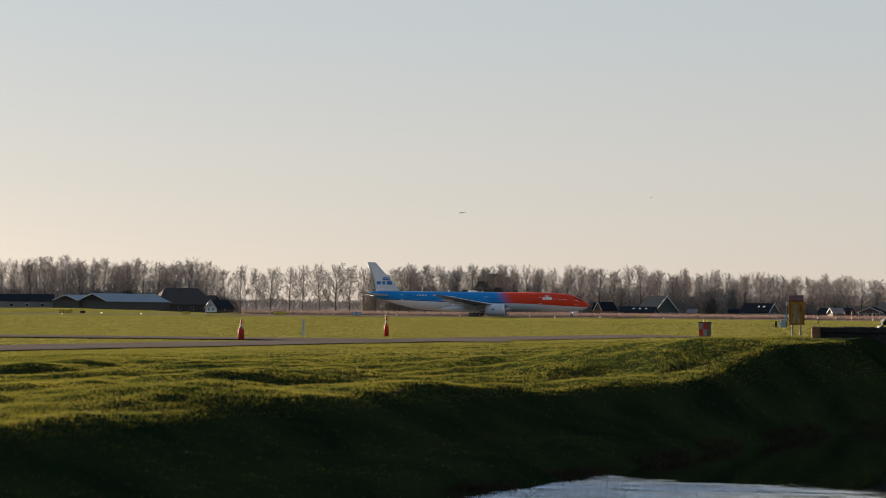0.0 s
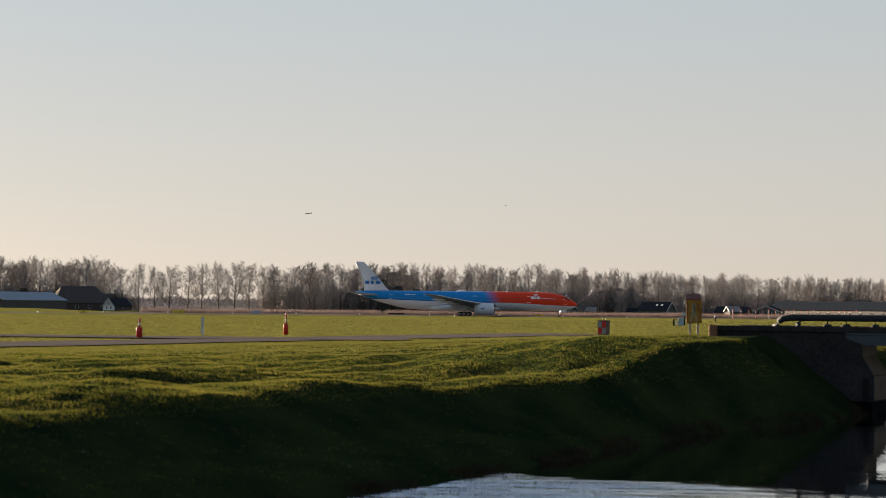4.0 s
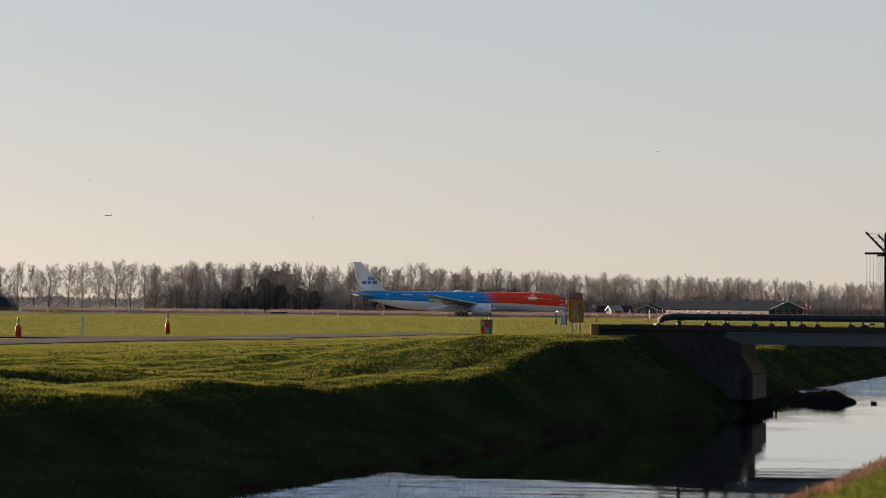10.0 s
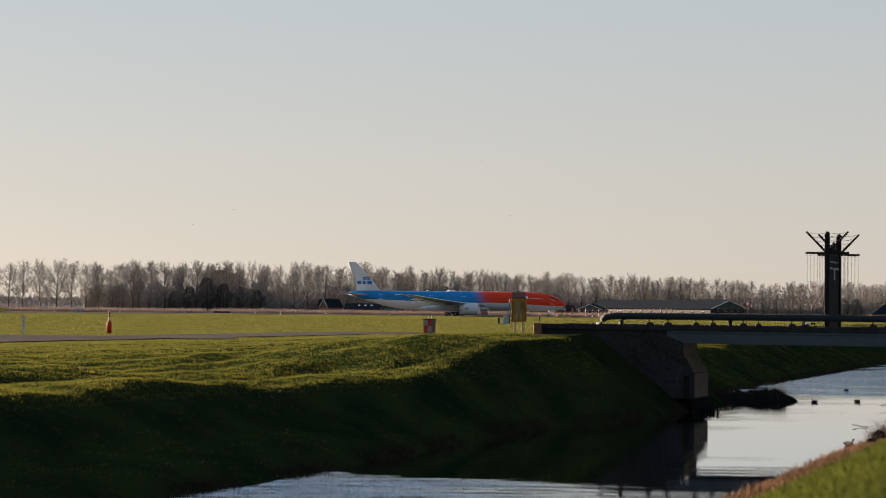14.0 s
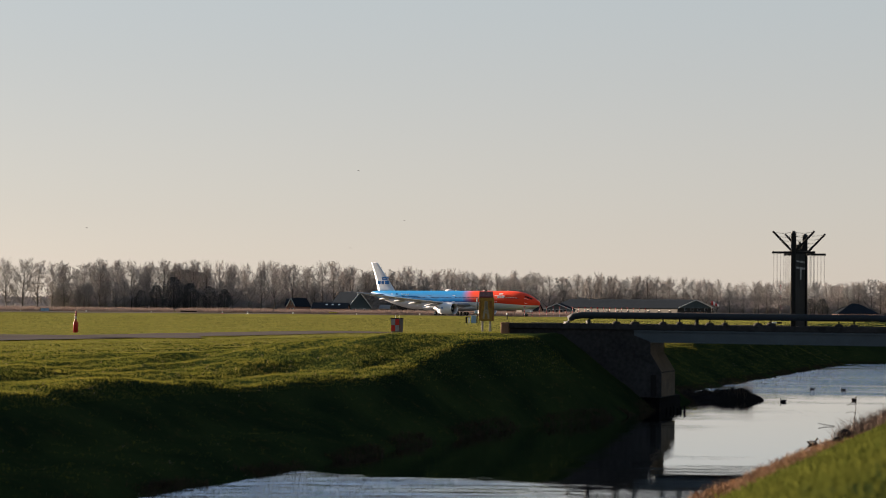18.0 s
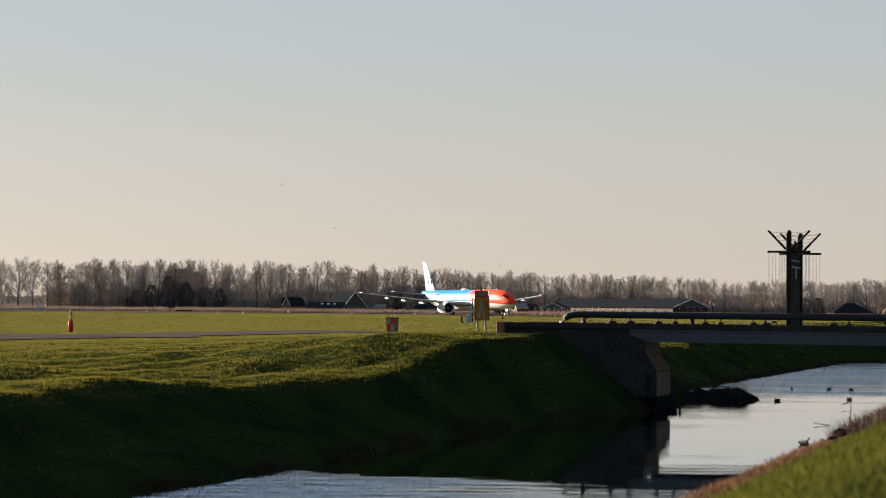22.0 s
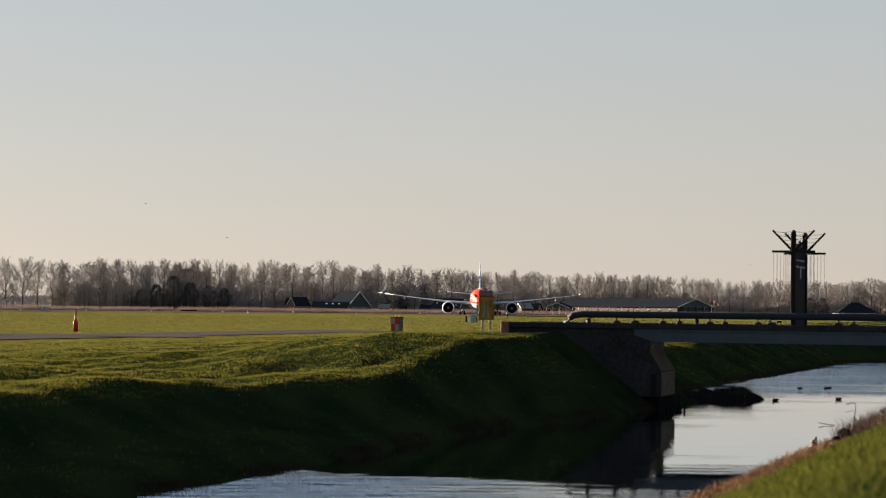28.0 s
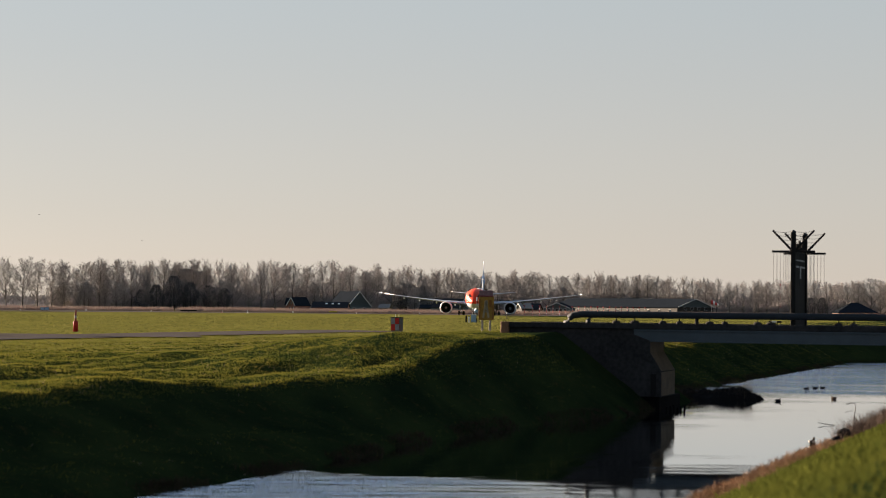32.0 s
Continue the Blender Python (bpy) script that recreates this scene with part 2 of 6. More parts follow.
def ground_z(s, q):
    """Height of the turf at s metres along the canal and q metres from its airfield side (positive towards the field)."""
    x, y = xy(s, q)
    rough = 0.06 * noise.noise((x * 0.55, y * 0.55, 0.3)) + 0.10 * noise.noise((x * 0.16, y * 0.16, 4.0))
    if q > -4.0 or s > 131.0 and q > water_edge(s) - 3.0:
        # hummocks, drawn out along the bank
        if q < 46:
            k = 1 - smooth01((q - 26) / 18)
            rough += k * (0.34 * noise.noise((s * 0.075 + q * 0.03, q * 0.30, 9.0)) + 0.17 * noise.noise((s * 0.20, q * 0.75, 2.0)) + 0.07 * noise.noise((s * 0.7, q * 1.7, 6.0)))
        lift = smooth01((s - 24) / 15) * (1 - smooth01((s - 56) / 22))
        near_bridge = smooth01((s - 13) / 15)
        top = 0.06 * (1 - near_bridge) * (1 - smooth01((q - 9) / 18)) + 1.27 * lift * (1 - smooth01((q - 7.5) / 16)) + 0.2 * smooth01((s - 60) / 20) * (1 - smooth01((q - 6) / 20))
        top += rough * (smooth01(1 - q / 80) if q > 30 else 1.0) * (1 - 0.5 * lift)
        steep = 0.46 + 0.32 * near_bridge - 0.24 * smooth01((s - 54) / 12)
        run = q - water_edge(s) + 0.22 * noise.noise((s * 0.5, q * 0.6, 1.0)) + 1.1 * noise.noise((s * 0.11, 7.0, 0.0)) * smooth01((q - 2.5) / 2) * (1 - near_bridge)
        run -= 1.3 * smooth01((q - 2.2) / 2.5) * smooth01((s + 7) / 6) * (1 - smooth01((s - 14) / 8))
        bank = WATER_Z + steep * run if run > -1.2 else WATER_Z - 0.9
        bank += 0.05 * noise.noise((x * 1.3, y * 1.3, 8.0))
        d = bank - top
        return top if d > 0.6 else bank if d < -0.6 else min(bank, top) - (0.6 - abs(d)) ** 2 / 2.4 * 0.45
    if q <= NEAR_EDGE:
        k = (NEAR_EDGE - q) / 6.85
        crown = 0.8
        z = WATER_Z - 0.1 + (crown - WATER_Z + 0.1) * min(1.0, k) + rough * 0.5 * min(1, k)
        return z if k < 1 else crown + rough * 0.5
    return WATER_Z - 0.9


def spaced(lo, hi, step, far, grow=1.16):
    v = list(np.arange(lo, hi + 1e-6, step))
    d, a, b = step, lo, hi
    while b < far:
        d *= grow
        a, b = a - d, b + d
        v = [a] + v + [b]
    return v


def make_ground():
    ss = spaced(-40, 130, 0.6, 4600)
    qs = sorted(set([round(v, 3) for v in spaced(-21, 46, 0.33, 4600)] + [NEAR_EDGE, NEAR_EDGE + 0.1]))
    verts = [(*xy(s, q), ground_z(s, q)) for s in ss for q in qs]
    nq = len(qs)
    faces = [(i * nq + j, i * nq + j + 1, (i + 1) * nq + j + 1, (i + 1) * nq + j) for i in range(len(ss) - 1) for j in range(nq - 1)]
    faces = [(a, d, c, b) for a, b, c, d in faces]
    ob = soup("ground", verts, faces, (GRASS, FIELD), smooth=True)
    # The split lets the bank stay shade-dark while the field's turf is bright.
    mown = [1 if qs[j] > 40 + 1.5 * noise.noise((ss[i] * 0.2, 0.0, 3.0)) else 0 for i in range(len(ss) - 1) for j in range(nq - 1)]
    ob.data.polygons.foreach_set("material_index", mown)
    tagged(ob, "green winter grass of the airfield and the canal banks", "ground", kind="structure")


make_ground()


def make_water():
    m = bpy.data.materials.new("canal_water")
    m.use_nodes = True
    n, l = m.node_tree.nodes, m.node_tree.links
    b = n["Principled BSDF"]
    b.inputs["Base Color"].default_value = (0.55, 0.62, 0.70, 1)
    b.inputs["Roughness"].default_value, b.inputs["IOR"].default_value, b.inputs["Metallic"].default_value = 0.02, 1.6, 1.0   # metallic beyond real water, to brighten the reflections
    tc = n.new("ShaderNodeTexCoord")

    def waves(scale, detail, stretch, turn):
        mp = n.new("ShaderNodeMapping")
        mp.inputs["Rotation"].default_value = (0, 0, radians(turn))
        mp.inputs["Scale"].default_value = (*stretch, 1.0)
        l.new(tc.outputs["Object"], mp.inputs["Vector"])
        t = n.new("ShaderNodeTexNoise")
        t.inputs["Scale"].default_value, t.inputs["Detail"].default_value = scale, detail
        l.new(mp.outputs[0], t.inputs["Vector"])
        return t.outputs["Fac"]

    def ramp(fac, stops):
        r = n.new("ShaderNodeValToRGB")
        for i, (p, v) in enumerate(stops):
            e = r.color_ramp.elements[i] if i < 2 else r.color_ramp.elements.new(p)
            e.position, e.color = p, (v, v, v, 1)
        l.new(fac, r.inputs[0])
        return r.outputs[0]

    # wind ripples on the open reaches, calm in the lee of the bridge
    reach = n.new("ShaderNodeVectorMath")
    reach.operation = "DOT_PRODUCT"
    reach.inputs[1].default_value = (ALONG.x / 200, ALONG.y / 200, 0)
    l.new(tc.outputs["Object"], reach.inputs[0])
    wander = n.new("ShaderNodeMath")
    wander.operation = "MULTIPLY_ADD"
    wander.inputs[1].default_value = 0.09
    l.new(waves(0.16, 3, (0.6, 1.6), 15), wander.inputs[0])
    l.new(reach.outputs["Value"], wander.inputs[2])
    corner = n.new("ShaderNodeVectorMath")                    # the breeze reaches in from the open side
    corner.operation = "DOT_PRODUCT"
    corner.inputs[1].default_value = (4 / 400, 1 / 400, 0)
    l.new(tc.outputs["Object"], corner.inputs[0])
    edge = n.new("ShaderNodeMath")
    edge.operation = "MULTIPLY_ADD"
    edge.inputs[1].default_value = 0.05
    l.new(waves(0.30, 4, (0.35, 1.6), 10), edge.inputs[0])
    l.new(corner.outputs["Value"], edge.inputs[2])
    zones = n.new("ShaderNodeMath")
    zones.operation = "ADD"
    l.new(ramp(wander.outputs[0], ((0.56, 0.016), (0.60, 0.60))), zones.inputs[0])
    gap = n.new("ShaderNodeMath")
    gap.operation = "MULTIPLY"
    l.new(ramp(edge.outputs[0], ((0.135, 0.40), (0.175, 0.0))), gap.inputs[0])
    l.new(ramp(wander.outputs[0], ((0.288, 1.0), (0.302, 0.0))), gap.inputs[1])
    l.new(gap.outputs[0], zones.inputs[1])
    zone = zones.outputs[0]
    gusts = ramp(waves(0.38, 4, (0.25, 0.9), 0), ((0.40, 0.06), (0.60, 1.0)))
    force = n.new("ShaderNodeMath")
    force.operation = "MULTIPLY"
    l.new(zone, force.inputs[0])
    l.new(gusts, force.inputs[1])
    bp = n.new("ShaderNodeBump")
    bp.inputs["Distance"].default_value = 0.8
    l.new(force.outputs[0], bp.inputs["Strength"])
    l.new(waves(1.1, 5, (0.5, 1.9), 5), bp.inputs["Height"])
    l.new(bp.outputs[0], b.inputs["Normal"])
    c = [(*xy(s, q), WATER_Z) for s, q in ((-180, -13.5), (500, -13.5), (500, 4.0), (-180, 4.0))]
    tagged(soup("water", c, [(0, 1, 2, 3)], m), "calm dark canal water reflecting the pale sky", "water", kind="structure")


make_water()


def ribbon(name, line, half, lift, mat, label, category):
    """A strip of paving laid on the turf along a line of (x, y), of half-width half, following the ground."""
    pts = [Vector(p) for p in line]
    fine = []
    for a, b in zip(pts, pts[1:]):
        k = max(1, int((b - a).length / 3))
        fine += [a.lerp(b, i / k) for i in range(k)]
    fine.append(pts[-1])
    verts, cols = [], 7
    for i, p in enumerate(fine):
        d = (fine[min(i + 1, len(fine) - 1)] - fine[max(i - 1, 0)]).normalized()
        nrm = Vector((-d.y, d.x))
        h = half[0] + (half[1] - half[0]) * i / (len(fine) - 1) if isinstance(half, tuple) else half
        for k in range(cols):
            o = p + nrm * h * (2 * k / (cols - 1) - 1)
            verts.append((o.x, o.y, ground_z(*sq(o.x, o.y)) + lift))
    faces = [(i * cols + k, (i + 1) * cols + k, (i + 1) * cols + k + 1, i * cols + k + 1) for i in range(len(fine) - 1) for k in range(cols - 1)]
    tagged(soup(name, verts, faces, mat, smooth=True), label, category, kind="structure")


ribbon("road", [xy(-60, 52.0), xy(40, 51.5), xy(82, 51.5), xy(135, 50)], (4.0, 4.9), 0.06, ASPHALT, "grey asphalt service road through the grass beside the canal", "road")
ribbon("branch_road", [(-18, 142), (-30, 140), (-46, 138.5), (-58, 136.5), (-90, 131), (-170, 118)], (4.6, 5.6), 0.08, ASPHALT, "narrow asphalt road branching off past the grass verge", "road")
ribbon("taxiway", [(-900, 545), (-250, 606), (-60, 627), (40, 634), (400, 655), (1200, 700)], 22.0, 0.05, TARMAC, "grey tarmac taxiway across the airfield", "taxiway")
ribbon("taxiway_bend", [(-420, 470), (-230, 500), (-150, 530), (-100, 575), (-60, 612)], (42.0, 12.0), 0.07, TARMAC, "wide grey tarmac bend of the taxiway", "taxiway")


# ---- the airliner ----
def livery():
    """Fuselage paint: white belly, blue crown that turns to orange at the front, a dark line between them."""
    m = bpy.data.materials.new("airliner_paint")
    m.use_nodes = True
    n, l = m.node_tree.nodes, m.node_tree.links
    b = n["Principled BSDF"]
    tc = n.new("ShaderNodeTexCoord")
    sep = n.new("ShaderNodeSeparateXYZ")
    l.new(tc.outputs["Object"], sep.inputs[0])

    def calc(op, a, c=None, d=None):
        nd = n.new("ShaderNodeMath")
        nd.operation = op
        for i, v in enumerate((a, c, d)):
            if v is None:
                continue
            if isinstance(v, (int, float)):
                nd.inputs[i].default_value = v
            else:
                l.new(v, nd.inputs[i])
        return nd.outputs[0]

    def step(v, lo, hi):
        r = n.new("ShaderNodeMapRange")
        r.interpolation_type = "SMOOTHSTEP"
        r.inputs[1].default_value, r.inputs[2].default_value = lo, hi
        l.new(v, r.inputs[0])
        return r.outputs[0]

    def mix(f, a, c):
        nd = n.new("ShaderNodeMix")
        nd.data_type = "RGBA"
        l.new(f, nd.inputs["Factor"])
        for k, v in (("A", a), ("B", c)):
            if isinstance(v, tuple):
                nd.inputs[k].default_value = (*v, 1)
            else:
                l.new(v, nd.inputs[k])
        return nd.outputs["Result"]

    x, z = sep.outputs["X"], sep.outputs["Z"]
    fwd = calc("MULTIPLY", step(x, 12.0, 38.0), 0.95)
    aft = calc("MULTIPLY", step(x, 2.0, -32.0), 0.85)
    line = calc("SUBTRACT", 4.45, calc("SUBTRACT", fwd, aft))
    over = calc("SUBTRACT", z, line)
    slant = calc("ADD", x, calc("MULTIPLY", calc("SUBTRACT", z, 6.5), 0.55))
    crown = mix(step(slant, 6.2, 12.2), (0.006, 0.175, 0.42), (0.60, 0.045, 0.016))
    stripe = mix(step(over, 0.0, 0.42), (0.006, 0.03, 0.14), crown)
    fore = mix(step(slant, 7.0, 12.0), stripe, crown)
    paint = mix(step(over, -0.06, 0.06), (0.50, 0.53, 0.57), fore)
    dirt = n.new("ShaderNodeTexNoise")
    dirt.inputs["Scale"].default_value, dirt.inputs["Detail"].default_value = 0.7, 5
    l.new(tc.outputs["Object"], dirt.inputs["Vector"])
    hs = n.new("ShaderNodeHueSaturation")
    mr = n.new("ShaderNodeMapRange")
    mr.inputs[3].default_value, mr.inputs[4].default_value = 0.88, 1.08
    l.new(dirt.outputs["Fac"], mr.inputs[0])
    l.new(mr.outputs[0], hs.inputs["Value"])
    l.new(paint, hs.inputs["Color"])
    l.new(hs.outputs[0], b.inputs["Base Color"])
    b.inputs["Roughness"].default_value = 0.42
    b.inputs["Specular IOR Level"].default_value = 0.06
    return m


LIVERY = livery()
PLANE_WHITE = material("airliner_white", (0.50, 0.53, 0.57), (0.45, 0.475, 0.51), 0.4, 5, 0.6, bump=0, spec=0.1)
WING_GREY = material("wing_grey", (0.29, 0.33, 0.39), (0.24, 0.275, 0.325), 0.5, 6, 0.5, bump=0)
BARE_METAL = material("bare_metal", (0.70, 0.70, 0.71), (0.58, 0.58, 0.60), 1.0, 9, 0.5, metal=0.7, bump=0)
GEAR = material("gear_steel", (0.30, 0.31, 0.32), (0.20, 0.21, 0.22), 2, 20, 0.45, metal=0.3, bump=0)
FAN_DARK = material("fan_blades", (0.05, 0.05, 0.055), (0.03, 0.03, 0.032), 2, 20, 0.35, metal=0.6, bump=0)
GLASS_DARK = material("dark_glazing", (0.012, 0.014, 0.018), (0.008, 0.009, 0.012), 2, 20, 0.3, bump=0, spec=0.1)
CABIN_GLASS = material("cabin_glazing", (0.015, 0.05, 0.10), (0.01, 0.035, 0.07), 2, 20, 0.2, bump=0, spec=0.5)
LOGO_BLUE = material("logo_blue", (0.008, 0.13, 0.36), (0.006, 0.11, 0.31), 1, 8, 0.4, bump=0)
LOGO_WHITE = material("logo_white", (0.80, 0.80, 0.80), (0.72, 0.72, 0.72), 1, 8, 0.4, bump=0)
LIGHT_ON = bpy.data.materials.new("lit_lamp_glass")
LIGHT_ON.use_nodes = True
LIGHT_ON.node_tree.nodes["Principled BSDF"].inputs["Emission Color"].default_value = (1, 0.93, 0.8, 1)
LIGHT_ON.node_tree.nodes["Principled BSDF"].inputs["Emission Strength"].default_value = 3.0

# stations of the fuselage: x forward of the main gear, half width, top, bottom
STATIONS = [(37.1, 0.06, 4.12, 4.0), (36.8, 0.5, 4.55, 3.5), (36.2, 0.95, 5.0, 3.05), (35.2, 1.45, 5.6, 2.65), (34.0, 1.9, 6.25, 2.4), (32.6, 2.3, 6.95, 2.18),
            (30.8, 2.68, 7.5, 2.02), (28.5, 2.95, 7.88, 1.93), (25.5, 3.08, 8.06, 1.9), (20.0, 3.1, 8.1, 1.9), (8.0, 3.1, 8.1, 1.9), (-4.0, 3.1, 8.1, 1.9),
            (-14.0, 3.1, 8.1, 1.9), (-18.0, 3.08, 8.1, 2.1), (-22.0, 2.95, 8.1, 2.75), (-26.0, 2.6, 8.1, 3.75), (-30.0, 2.0, 8.08, 4.95), (-33.5, 1.25, 8.0, 6.1), (-35.4, 0.7, 7.85, 6.75), (-36.0, 0.35, 7.6, 7.0)]


def fuselage_at(x, a):
    """A point of the skin at station x, a degrees up from the right-hand side (starboard)."""
    st = STATIONS
    for p, q in zip(st, st[1:]):
        if q[0] <= x <= p[0]:
            k = (p[0] - x) / (p[0] - q[0])
            w, t, b = (p[i] + (q[i] - p[i]) * k for i in (1, 2, 3))
            return Vector((x, -w * math.cos(radians(a)), (t + b) / 2 + (t - b) / 2 * math.sin(radians(a))))


def foil_ring(le, te, y, z, thick, n=9):
    """A closed wing section in the x-z plane at span y."""
    chord = le - te
    up = [(le - chord * (k / n) ** 1.5, thick * (math.sqrt(k / n) * (1 - k / n) * 1.9 + 0.01)) for k in range(n + 1)]
    ring = [(x, y, z + h * 0.62) for x, h in up] + [(x, y, z - h * 0.42) for x, h in reversed(up[1:-1])]
    return ring


def wheel(parent, name, x, y, r, w):
    hub = new(name)
    hub.parent = parent
    hub.matrix_basis = pose(x, y, r)
    bm = bmesh.new()
    prof = [(-w / 2, r * 0.55), (-w / 2, r * 0.86), (-w * 0.36, r * 0.97), (0, r), (w * 0.36, r * 0.97), (w / 2, r * 0.86), (w / 2, r * 0.55)]
    loft(bm, [[(rr * math.cos(2 * math.pi * k / 18), yy, rr * math.sin(2 * math.pi * k / 18)) for k in range(18)] for yy, rr in prof], cap=False)
    part("tyre", bm, RUBBER, hub)
    bm = bmesh.new()
    tube(bm, (0, -w * 0.42, 0), (0, w * 0.42, 0), r * 0.56, n=14)
    for k in range(6):
        a = k * math.pi / 3
        tube(bm, (r * 0.36 * math.cos(a), -w * 0.47, r * 0.36 * math.sin(a)), (r * 0.36 * math.cos(a), w * 0.47, r * 0.36 * math.sin(a)), r * 0.08, n=6)
    part("rim", bm, GEAR, hub, "grey wheel rim")
    return hub


WHEELS = []


def make_airliner():
    jet = thing("airliner", pose(0, 0, 0), "blue, orange and white twin-engine wide-body airliner taxiing on its wheels", "airplane")
    n = 36
    bm = bmesh.new()
    rings = []
    for x, w, t, b in STATIONS:
        rings.append([(x, w * math.cos(2 * math.pi * k / n), (t + b) / 2 + (t - b) / 2 * math.sin(2 * math.pi * k / n)) for k in range(n)])
    loft(bm, rings)
    part("fuselage", bm, LIVERY, jet)
    # wing-body fairing
    bm = bmesh.new()
    loft(bm, [[(x, w * math.cos(2 * math.pi * k / 20), zc + h * math.sin(2 * math.pi * k / 20)) for k in range(20)]
              for x, w, h, zc in ((13.5, 0.5, 0.3, 2.6), (10.5, 2.7, 0.9, 2.6), (5, 3.5, 1.4, 2.75), (-6, 3.5, 1.4, 2.75), (-10, 2.8, 1.0, 2.6), (-14, 0.6, 0.3, 2.4))])
    part("belly_fairing", bm, PLANE_WHITE, jet)
    for side in (-1, 1):
        # wing
        bm = bmesh.new()
        loft(bm, [foil_ring(le, te, side * y, z, th) for y, le, te, z, th in
                  ((2.2, 10.9, -3.9, 3.4, 1.7), (6.0, 8.5, -4.1, 3.75, 1.25), (10.0, 5.9, -4.4, 4.1, 0.95), (18.0, 0.6, -6.9, 4.95, 0.6), (26.0, -4.7, -9.4, 5.95, 0.36),
                   (30.0, -7.4, -10.7, 6.5, 0.24), (31.5, -9.0, -11.3, 6.75, 0.16), (32.4, -10.7, -11.9, 6.9, 0.08))])
        wing = part("wing", bm, WING_GREY, jet, "grey swept wing")
        bm = bmesh.new()
        loft(bm, [foil_ring(le + 0.10, le - 0.35, side * y, z + 0.03, 0.26) for y, le, z in ((6.5, 8.2, 3.8), (10.0, 5.9, 4.1), (18.0, 0.6, 4.95), (26.0, -4.7, 5.95), (30.0, -7.4, 6.5))])
        part("slat", bm, BARE_METAL, wing, "bare metal leading edge")
        for y, x, z, ln in ((7.6, -1.5, 3.5, 6.5), (13.5, -3.2, 4.1, 6.0), (19.0, -5.2, 4.75, 5.2), (24.0, -7.2, 5.4, 4.2)):
            bm = bmesh.new()
            loft(bm, [[(x + ln * u, side * y + 0.28 * s * math.cos(k * math.pi / 5), z - 0.25 + 0.42 * s * math.sin(k * math.pi / 5)) for k in range(10)]
                      for u, s in ((0.45, 0.1), (0.25, 0.75), (-0.1, 1.0), (-0.4, 0.7), (-0.6, 0.08))])
            part("flap_fairing", bm, PLANE_WHITE, wing, "white flap track fairing")
        bm = bmesh.new()
        box(bm, -10.9, -10.5, side * 31.6 - 0.1, side * 31.6 + 0.1, 6.75, 6.9, 0.03)
        part("position_light", bm, LIGHT_ON, wing, "lit wing tip light")
        # tailplane
        bm = bmesh.new()
        loft(bm, [foil_ring(le, te, side * y, z, th) for y, le, te, z, th in ((0.6, -27.6, -34.6, 6.5, 0.8), (5.0, -31.0, -36.0, 6.95, 0.5), (9.9, -34.8, -37.5, 7.45, 0.26), (10.8, -36.2, -37.9, 7.55, 0.1))])
        part("tailplane", bm, WING_GREY, jet, "grey tailplane")
        # engine
        cx, cy, cz = 9.9, side * 9.8, 2.25
        eng = new("engine")
        eng.parent = jet
        eng.matrix_basis = pose(cx, cy, cz)
        tagged(eng, "white turbofan engine nacelle with metal lip")
        ring = lambda x, r: [(x, r * math.cos(2 * math.pi * k / 32), r * math.sin(2 * math.pi * k / 32)) for k in range(32)]
        bm = bmesh.new()
        loft(bm, [ring(-0.35, 1.83), ring(-1.2, 1.93), ring(-2.6, 1.96), ring(-4.4, 1.86), ring(-6.3, 1.55), ring(-6.3, 1.45), ring(-5.0, 1.5)], cap=False)
        part("cowl", bm, PLANE_WHITE, eng)
        bm = bmesh.new()
        loft(bm, [ring(-1.9, 1.52), ring(-0.7, 1.50), ring(-0.2, 1.58), ring(0.0, 1.68), ring(-0.1, 1.78), ring(-0.35, 1.835)], cap=False)
        part("intake_lip", bm, BARE_METAL, eng, "polished metal intake lip")
        bm = bmesh.new()
        for k in range(22):
            a = 2 * math.pi * k / 22
            r = Matrix.Rotation(a, 4, "X")
            q = [r @ Vector(p) for p in ((-1.35, 0.06, 0.4), (-1.6, -0.10, 0.4), (-1.75, -0.22, 1.5), (-1.3, 0.16, 1.5))]
            bm.faces.new([bm.verts.new(p) for p in q])
        tube(bm, (-1.95, 0, 0), (-1.9, 0, 0), 1.52, n=32)
        part("fan", bm, FAN_DARK, eng, "dark fan blades")
        bm = bmesh.new()
        loft(bm, [ring(-1.5, 0.45), ring(-1.15, 0.36), ring(-0.85, 0.2), ring(-0.7, 0.03)])
        part("spinner", bm, GEAR, eng)
        bm = bmesh.new()
        loft(bm, [ring(-5.2, 1.0), ring(-7.0, 0.85), ring(-8.2, 0.6), ring(-8.2, 0.5), ring(-7.2, 0.5)], cap=False)
        loft(bm, [ring(-7.2, 0.42), ring(-8.6, 0.2), ring(-9.2, 0.03)])
        part("exhaust", bm, GEAR, eng, "metal exhaust nozzle")
        bm = bmesh.new()
        loft(bm, [[(x, -t, z0), (x, t, z0), (x, t * 0.8, z1), (x, -t * 0.8, z1)] for x, t, z0, z1 in ((-1.6, 0.05, 1.75, 1.9), (-3.0, 0.28, 1.6, 2.15), (-6.0, 0.3, 1.2, 2.0), (-8.8, 0.12, 1.4, 1.9))])
        part("pylon", bm, PLANE_WHITE, eng)
        bm = bmesh.new()
        box(bm, -4.2, -3.1, -1.97, -1.93, 0.0, 0.35, 0.005)
        part("emblem_bar", bm, LOGO_BLUE, eng, "small blue mark on the cowl")
        # main gear
        bm = bmesh.new()
        tube(bm, (0, side * 5.5, 0.7), (0, side * 5.3, 3.4), 0.24, 0.3, 12)
        tube(bm, (1.9, side * 4.9, 3.0), (0.1, side * 5.5, 1.5), 0.11, n=8)
        tube(bm, (0.0, side * 3.0, 3.0), (0.0, side * 5.4, 1.9), 0.12, n=8)
